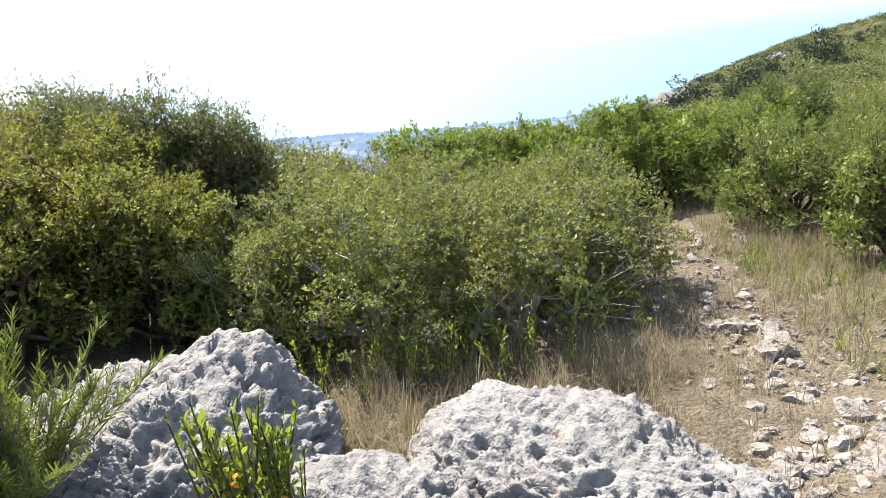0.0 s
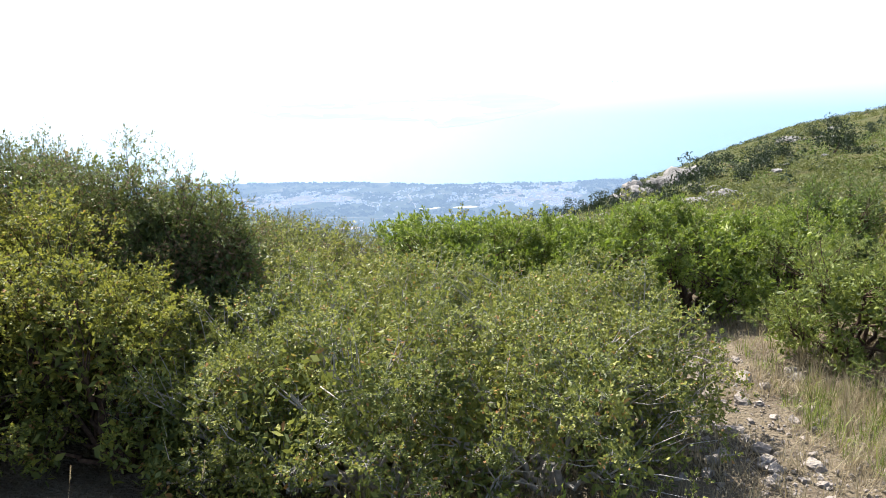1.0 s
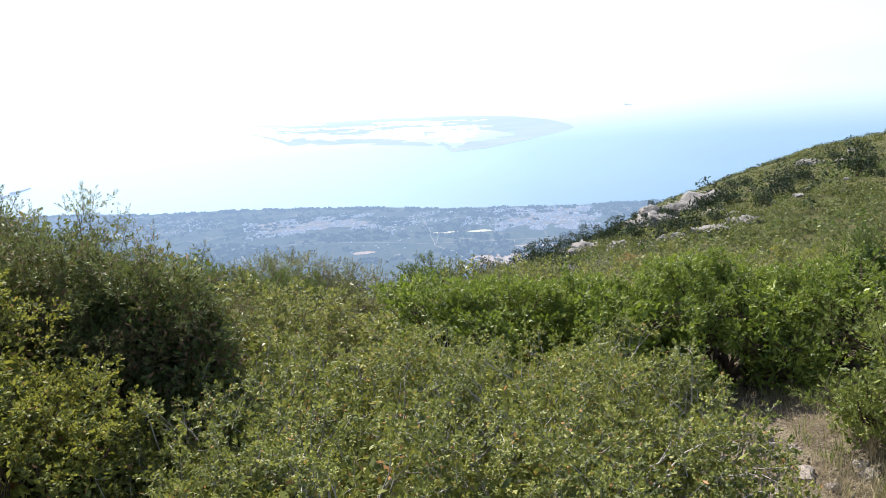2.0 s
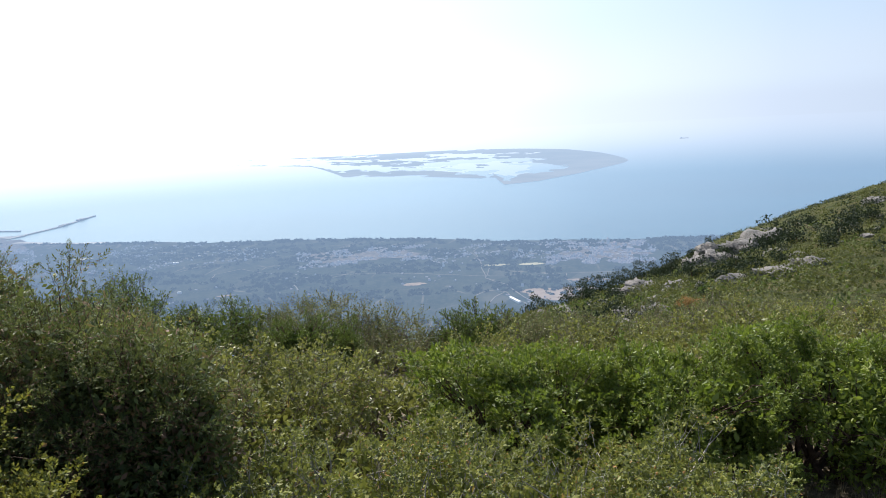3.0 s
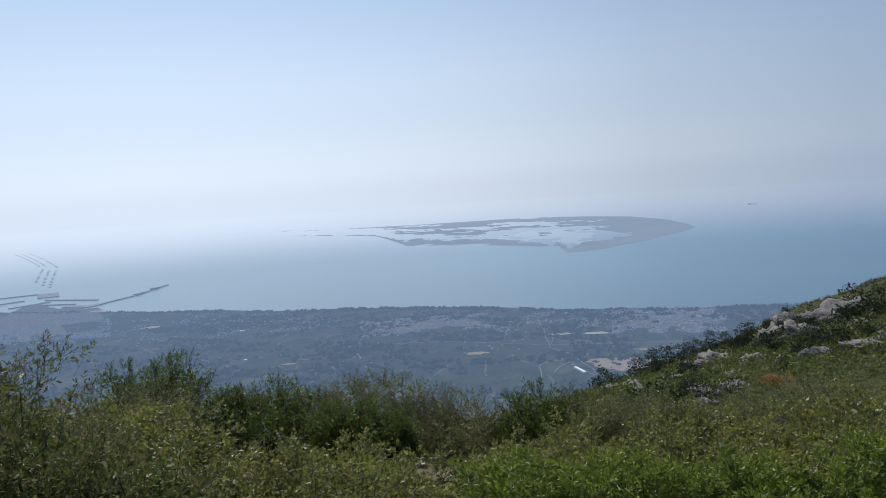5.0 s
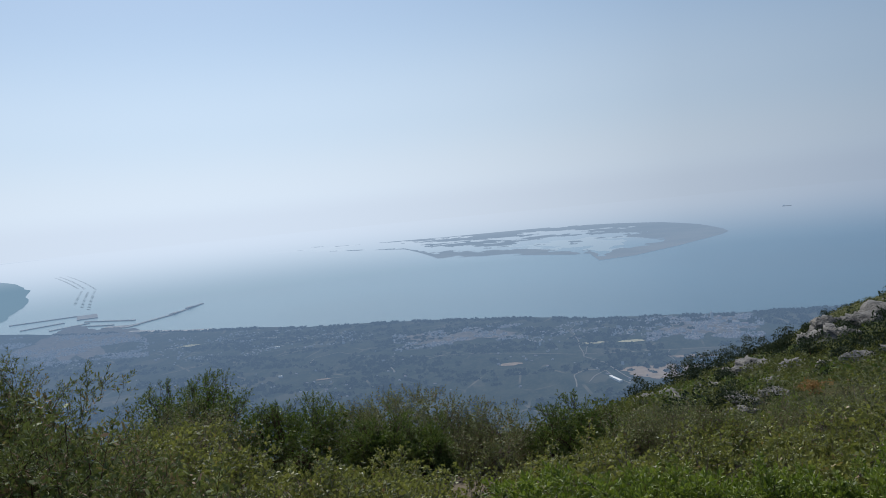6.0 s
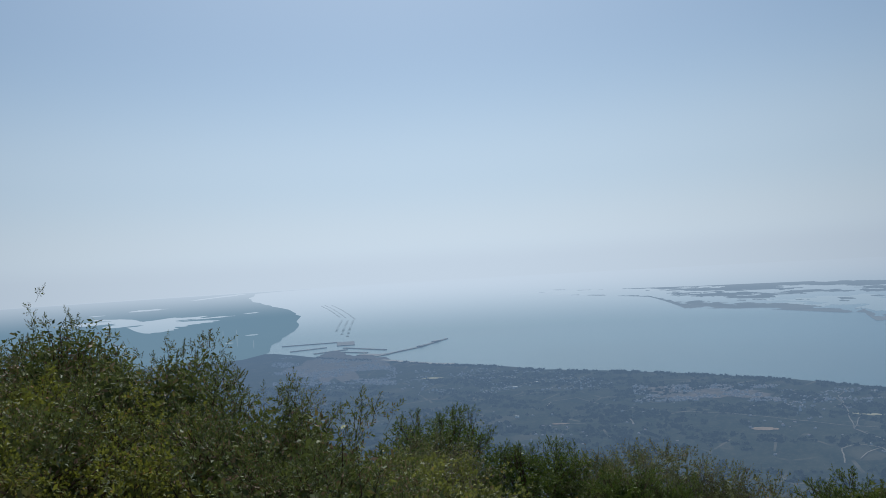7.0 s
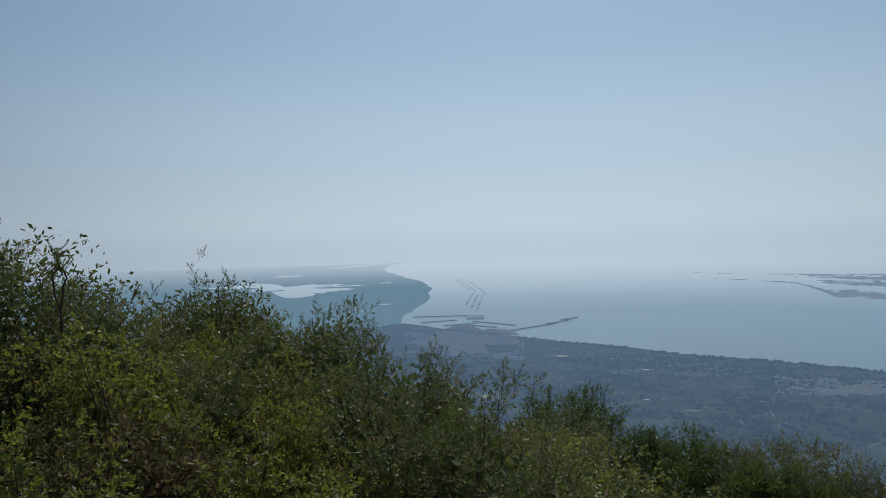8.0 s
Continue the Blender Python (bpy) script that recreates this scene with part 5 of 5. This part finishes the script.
def forked_sapling(at, tall, seed):
    """A thin bare stem with two bushy heads above the thicket."""
    g = np.random.default_rng(seed)
    root = thing("tall_sapling", at, "thin bare sapling with two bushy heads above the thicket", "sapling")
    fork = np.array([0.02, 0.0, tall * 0.86])
    for k, tip in enumerate((np.array([-0.09, 0.03, tall]), np.array([0.10, -0.02, tall * 0.965]))):
        sv, sf = tubes([(limb(fork, tip, g, 0.02, 5), 0.006, 0.004)] + ([(np.stack([np.array([0.0, 0.0, -0.05]), fork * 0.5 + [0.02, 0.01, 0], fork]), 0.011, 0.006)] if k == 0 else []))
        stem = part("stem", mesh_of("stem", sv, sf, [DARKBARK], smooth=True), root)
        n = 10
        p = np.tile(tip, (n, 1)) + g.normal(0, 0.004, (n, 3)) - np.array([[0, 0, 1.0]]) * g.uniform(0, 0.05, (n, 1))
        V, F, M = scatter(NEEDLE_SHOOTS, p, g.normal(0, 0.6, (n, 3)) + [0, 0, 0.8], g.uniform(0.4, 0.7, n), g)
        part("leafy_head", mesh_of("leafy_head", V, F, [NEEDLE, DARKBARK], M), stem)
    return root


forked_sapling(on_ground(-3.97, 4.43), 1.88, 97)


def tuft(seed, blades, length, width, spread):
    g = np.random.default_rng(seed)
    V, F = [], []
    for k in range(blades):
        a, tilt = g.uniform(0, 6.28), abs(g.normal(0, spread))
        out = np.array([math.cos(a), math.sin(a), 0])
        side = np.array([-math.sin(a), math.cos(a), 0]) * width
        L = length * g.uniform(0.45, 1.1)
        b0 = out * g.uniform(0, 0.02)
        b1 = b0 + (out * math.sin(tilt * 0.6) + np.array([0, 0, math.cos(tilt * 0.6)])) * L * 0.55
        b2 = b1 + (out * math.sin(tilt * 1.5) + np.array([0, 0, math.cos(tilt * 1.5)])) * L * 0.45
        n = len(V) * 6
        V.append([b0 - side, b0 + side, b1 + side * 0.8, b1 - side * 0.8, b2 + side * 0.15, b2 - side * 0.15])
        F += [[n, n + 1, n + 2, n + 3], [n + 3, n + 2, n + 4, n + 5]]
    return np.array(V).reshape(-1, 3), np.array(F), np.zeros(len(F), int)


def grass(name, spots, templates, scale, label, seed, material):
    g = np.random.default_rng(seed)
    at = np.array([(x, y, ground_z(x, y) - 0.01) for x, y in spots])
    way = np.array([[0, 0, 1.0]]) + g.normal(0, 0.16, at.shape)
    V, F, M = scatter(templates, at, way, g.uniform(*scale, len(at)), g)
    return tagged(new(name, mesh_of(name, V, F, [material], M)), label, "grass", kind="stuff")


gg = np.random.default_rng(31)
low_tufts, tall_tufts = [tuft(500 + k, 8, 0.13, 0.0017, 1.05) for k in range(5)], [tuft(510 + k, 15, 0.25, 0.0013, 0.75) for k in range(5)]
low, tall = [], []
while len(low) < 4600:
    x, y = gg.uniform(-1.3, 3.4), gg.uniform(1.9, 7.0)
    worn = math.exp(-((x - path_x(y)) / 0.30) ** 2)
    heap = math.exp(-((x - 1.6) / 0.45) ** 2 - ((y - 2.35) / 0.4) ** 2)
    if gg.random() > 0.30 * worn + 0.7 * heap and noise.noise(Vector((x * 1.6, y * 1.6, 3.0))) + gg.uniform(-0.5, 0.6) > -0.05:
        low.append((x, y))
while len(tall) < 900:
    x, y = gg.uniform(-1.1, 3.2), gg.uniform(2.1, 6.6)
    off = abs(x - path_x(y))
    if 0.34 < off and gg.random() < 0.25 + 0.5 * (off > 0.55) and noise.noise(Vector((x * 1.3, y * 1.3, 9.0))) > -0.12:
        tall.append((x, y))
tall += [(gg.normal(-0.55, 0.28), gg.normal(2.95, 0.22)) for _ in range(120)] + [(gg.normal(0.75, 0.25), gg.normal(3.35, 0.16)) for _ in range(110)]
grass("dry_grass", low, low_tufts, (0.6, 1.4), "short dry straw-coloured grass between the stones", 41, STRAW)
grass("tall_dry_grass", tall, tall_tufts, (0.5, 1.25), "tall dry straw-coloured grass beside the path", 42, STRAW)
green_spots = [(gg.uniform(1.75, 2.5), gg.uniform(4.3, 6.2)) for _ in range(110)] + [(gg.uniform(1.7, 3.2), gg.uniform(3.0, 5.2)) for _ in range(300)]
grass("green_grass", green_spots, low_tufts, (0.8, 1.7), "thin green grass below the broom bushes", 43, BROOM)

PALE_STALK = [tuft(530 + k, 1, 0.6, 0.0016, 0.25) for k in range(3)]
for k, (x, y) in enumerate(((-0.86, 2.95), (2.05, 6.35), (1.95, 6.6), (2.15, 6.45), (1.3, 6.2), (0.95, 5.6), (-1.62, 3.15))):
    st = thing("grass_stalk", on_ground(x, y), "pale dry grass stalk standing alone", "grass stalk", "dry grass stalks")
    g = np.random.default_rng(600 + k)
    V, F, M = scatter([PALE_STALK[k % 3]], np.zeros((1, 3)), np.array([[g.normal(0, 0.15), g.normal(0, 0.15), 1.0]]), np.array([g.uniform(0.8, 1.25)]), g)
    blade = part("blade", mesh_of("blade", V, F, [STRAW]), st)
    tip = V[-1]
    v, f, m = scatter([sprig(620 + k, 0.07, 14, 0.014, 0.004, 25, True, 0.001)], tip[None], np.array([[0.3, 0.1, 1.0]]), np.array([1.0]), g)
    part("seed_head", mesh_of("seed_head", v, f, [STRAW, STRAW], m), blade, "feathery pale seed head")


# ---------------------------------------------------------------- the hillside across the dip
def far_clump(seed, quads, size):
    """A ragged cushion of leaf-like quads, one metre across."""
    g = np.random.default_rng(seed)
    u = unit(g.normal(0, 1, (quads, 3)))
    u[:, 2] = np.abs(u[:, 2])
    c = u * (0.5 * g.uniform(0.55, 1.08, (quads, 1))) * [1, 1, 0.95]
    a, b = unit(g.normal(0, 1, c.shape)), unit(g.normal(0, 1, c.shape))
    h = size * g.uniform(0.6, 1.3, (quads, 1))
    V = np.stack([c - a * h, c + b * h * 0.6, c + a * h, c - b * h * 0.6], 1).reshape(-1, 3)
    return V, np.arange(quads * 4).reshape(-1, 4), np.zeros(quads, int)


FAR_CLUMPS = [far_clump(700 + k, 26, 0.085) for k in range(5)]
OAK_CLUMPS = [far_clump(740 + k, 90, 0.066) for k in range(4)]
NEAR_CLUMPS = [far_clump(720 + k, 62, 0.066) for k in range(4)]
hg = np.random.default_rng(51)


def scrub(name, count, r0, r1, az0, az1, templates, scale, label, seed, leaf, cut=-0.1):
    g = np.random.default_rng(seed)
    at = []
    while len(at) < count:
        az, r = g.uniform(az0, az1), r0 + (r1 - r0) * math.sqrt(g.random())
        x, y = toward(az, r)
        if noise.fractal(Vector((x * 0.14, y * 0.14, seed)), 1.0, 2.0, 3) + g.uniform(-0.2, 0.2) > cut:
            at.append((x, y, ground_z(x, y) - 0.05))
    at = np.array(at)
    way = np.array([[0, 0, 1.0]]) + g.normal(0, 0.12, at.shape)
    V, F, M = scatter(templates, at, way, g.uniform(*scale, len(at)), g)
    return tagged(new(name, mesh_of(name, V, F, [leaf], M)), label, "scrub", kind="stuff")


scrub("hillside_scrub", 2300, 30, 112, -2, 36, FAR_CLUMPS, (0.35, 1.25), "low yellow-green scrub covering the hillside", 7, HILL_LEAF)
scrub("hillside_scrub", 760, 13, 44, -4, 40, NEAR_CLUMPS, (0.5, 1.25), "low yellow-green scrub covering the near slope", 8, HILL_LEAF, -0.3)
scrub("hillside_scrub", 420, 30, 112, 0, 36, FAR_CLUMPS, (0.6, 1.5), "darker scrub scattered over the hillside", 9, DARK_LEAF, 0.05)
scrub("hillside_scrub", 300, 13, 60, 0, 38, NEAR_CLUMPS, (0.5, 1.2), "green mastic and heath scrub on the near slope", 14, HEATH, 0.0)
scrub("slope_scrub", 160, 12, 40, -70, -2, NEAR_CLUMPS, (0.7, 1.4), "low olive-green scrub on the steep slope", 10, HILL_LEAF, -0.3)
scrub("hillside_grass", 900, 24, 112, 4, 36, FAR_CLUMPS, (0.25, 0.6), "tufts of pale dry grass on the hillside", 12, STRAW, 0.05)


def crest_scrub(count, az0, az1, below, templates, scale, label, seed, leaf):
    """Shrubs that crowd along the skyline of the hillside."""
    g = np.random.default_rng(seed)
    at = []
    for _ in range(count):
        az = g.uniform(az0, az1)
        at.append(slope_point(az, float(over(az, DIP)) + 0.2 + below * g.random() ** 1.6))
    at = np.array(at) - [0, 0, 0.08]
    V, F, M = scatter(templates, at, np.array([[0, 0, 1.0]]) + g.normal(0, 0.12, at.shape), g.uniform(*scale, len(at)), g)
    return tagged(new("crest_scrub", mesh_of("crest_scrub", V, F, [leaf], M)), label, "scrub", kind="stuff")


crest_scrub(260, 2, 30, 2.2, NEAR_CLUMPS, (0.5, 1.3), "dark evergreen scrub along the crest of the hillside", 21, DARK_LEAF)
crest_scrub(300, 4, 30, 3.4, NEAR_CLUMPS, (0.5, 1.2), "olive-green scrub below the crest of the hillside", 22, HILL_LEAF)


def hill_tree(seed, leaf, tall):
    """A dark rounded evergreen, about one metre across, built once and copied."""
    g = np.random.default_rng(seed)
    root = thing("holm_oak", (0, 0, -50), "dark rounded evergreen oak on the rocky hillside", "tree", "dark oaks on the hillside")
    c = np.array([(g.normal(0, 0.15), g.normal(0, 0.15), 0.14 + g.uniform(0, 0.5) * tall) for _ in range(12)])
    V, F, M = scatter(OAK_CLUMPS, c - [0, 0, 0.12], np.tile([0, 0, 1.0], (12, 1)) + g.normal(0, 0.3, (12, 3)), g.uniform(0.4, 0.65, 12), g)
    part("crown", mesh_of("crown", V, F, [leaf], M), root)
    tv, tf = tubes([(limb(np.array([0, 0, -0.15]), c[0], g), 0.05, 0.012)])
    part("trunk", mesh_of("trunk", tv, tf, [DARKBARK]), root)
    return root


oaks = [hill_tree(800, DARK_LEAF, 1.0), hill_tree(801, DARK_LEAF, 1.35), hill_tree(802, DARK_LEAF, 0.8)]
OAK_SPOTS = [(16.6, 10.2, 2.6), (18.0, 9.7, 2.4), (13.5, 10.7, 2.0), (12.3, 10.4, 1.8), (21.1, 9.2, 2.6), (20.1, 9.7, 2.0), (25.9, 7.4, 2.7), (22.6, 7.9, 2.2), (21.5, 8.4, 2.2), (9.6, 12.0, 2.0), (14.2, 11.7, 2.0), (15.6, 11.8, 1.9),
             (11.3, 12.4, 1.9), (3.2, 13.9, 2.4), (7.0, 12.5, 2.0), (-0.6, 15.2, 1.6), (0.5, 15.1, 1.6), (5.7, 14.1, 1.9), (9.0, 12.2, 2.2), (17.2, 11.0, 1.5), (24.3, 6.2, 1.8), (19.0, 8.2, 1.6), (10.4, 12.3, 1.6), (13.0, 12.6, 1.7), (26.8, 7.0, 1.9)]
OAK_SPOTS += [(2.2, 14.0, 2.6), (3.4, 13.6, 3.0), (4.3, 13.4, 2.4), (5.4, 13.0, 2.8), (6.3, 12.6, 2.6), (7.4, 12.3, 2.4), (8.3, 11.9, 2.2), (9.8, 11.3, 2.4), (11.0, 10.8, 2.0)]
while len(OAK_SPOTS) < 58:
    az = hg.uniform(3, 28)
    OAK_SPOTS.append((az, float(over(az, DIP)) + 0.5 + 3.6 * hg.random(), float(hg.uniform(0.6, 1.2))))
for k, (az, dip, size) in enumerate(OAK_SPOTS):
    x, y, z = slope_point(az, dip + 0.5)
    m = pose(x, y, z - 0.1, 0, 0, 77 * k)
    if k < 3:
        ob = oaks[k]
        ob.matrix_world = m
    else:
        ob = copy_thing(oaks[(0, 2, 0, 1)[k % 4] if size < 2.3 else 1], m)
    ob.scale = (size * 0.78, size * 0.78, size * (0.85 if k % 3 else 1.05))
x, y, z = slope_point(11.2, 15.2)
dead = hill_tree(810, RUSSET, 0.9)
dead.name = "dead_bush"
dead.matrix_world = pose(x, y, z)
dead.scale = (0.6, 0.6, 0.6)
tagged(dead, "dead russet-brown bush on the slope", "bush", "dead bushes")

crags = [boulder_mesh("crag", (1.0, 0.8, 0.75), 20 + k, 4, 3.2, 0.26, 0.45, None, FAR_ROCK, 0.45) for k in range(4)]
CRAG_SPOTS = [(15.7, 9.9, 3.2, 1.1), (14.6, 10.6, 2.6, 1.2), (12.2, 10.8, 2.4, 1.5), (13.2, 11.5, 2.2, 1.3), (11.6, 11.6, 2.0, 1.3), (22.7, 6.9, 2.2, 0.7), (17.1, 12.1, 1.9, 0.7), (14.2, 12.7, 1.4, 0.8), (19.6, 11.2, 1.2, 0.8), (10.2, 13.2, 1.5, 0.8), (7.2, 13.4, 1.9, 1.3),
              (6.4, 13.9, 1.6, 1.3), (4.6, 15.0, 1.2, 1.2), (0.0, 15.6, 1.5, 0.9), (1.6, 15.4, 1.4, 0.9), (16.8, 10.6, 1.4, 0.8), (25.6, 6.0, 1.4, 0.7), (18.4, 10.6, 1.0, 0.7), (8.4, 13.2, 1.3, 1.0)]
while len(CRAG_SPOTS) < 60:
    az = hg.uniform(5, 27)
    CRAG_SPOTS.append((az, float(over(az, DIP)) + 0.4 + 3.6 * hg.random(), float(hg.uniform(0.4, 1.0)), 0.9))
for k, (az, dip, size, tall) in enumerate(CRAG_SPOTS):
    x, y, z = slope_point(az, dip + 0.2)
    ob = new("crag", crags[k % 4])
    ob.matrix_world = pose(x, y, z - size * 0.05, 0, 8 * (k % 3 - 1), 47 * k) @ Matrix.Diagonal((size * 0.42, size * 0.42, size * 0.33 * tall, 1))
    tagged(ob, "pale weathered limestone crag among the scrub", "rock", "crags on the hillside")


# ---------------------------------------------------------------- loose stones, last
sg = np.random.default_rng(91)
for x, y, s in ((1.49, 2.80, 0.085), (1.38, 3.46, 0.08), (1.65, 5.52, 0.07), (1.31, 4.70, 0.065), (1.36, 3.84, 0.07), (1.32, 2.95, 0.06), (1.12, 2.9, 0.06), (1.0, 3.15, 0.055)):
    lay_stone(x, y, s, sg)
for _ in range(140):
    y = sg.uniform(2.5, 6.0)
    lay_stone(path_x(y) + sg.normal(0, 0.24), y, float(np.clip(sg.lognormal(-3.6, 0.4), 0.012, 0.07)), sg)
for _ in range(150):
    lay_stone(sg.normal(1.42, 0.25), sg.normal(2.42, 0.17), float(np.clip(sg.lognormal(-3.5, 0.35), 0.016, 0.06)), sg)

pebble = np.array([[1, 0, 0], [-1, 0, 0], [0, 0.8, 0], [0, -0.8, 0], [0, 0, 0.55], [0, 0, -0.55]], float)
pebble_f = np.array([[0, 2, 4], [2, 1, 4], [1, 3, 4], [3, 0, 4], [2, 0, 5], [1, 2, 5], [3, 1, 5], [0, 3, 5]])
count = 3600
px = np.concatenate([sg.normal(1.45, 0.34, 2400), sg.uniform(-0.9, 1.2, 1200)])
py = np.concatenate([sg.uniform(1.9, 6.0, 2400), sg.uniform(1.8, 3.4, 1200)])
ps = np.clip(sg.lognormal(-4.7, 0.45, count), 0.004, 0.022)
pz = height(px, py) + ps * 0.1
spin = unit(sg.normal(0, 1, (count, 3)))
side = unit(np.cross(spin, sg.normal(0, 1, (count, 3))))
basis = np.stack([side, np.cross(spin, side), spin], -1)
shapes = pebble[None] * sg.uniform(0.6, 1.3, (count, 6, 1))
V = np.einsum("nij,nvj->nvi", basis, shapes) * ps[:, None, None] + np.stack([px, py, pz], -1)[:, None]
F = (pebble_f[None] + (np.arange(count) * 6)[:, None, None]).reshape(-1, 3)
tagged(new("gravel", mesh_of("gravel", V.reshape(-1, 3), F, [DUSTY_ROCK])), "pale limestone gravel scattered on the path", "gravel", kind="stuff")
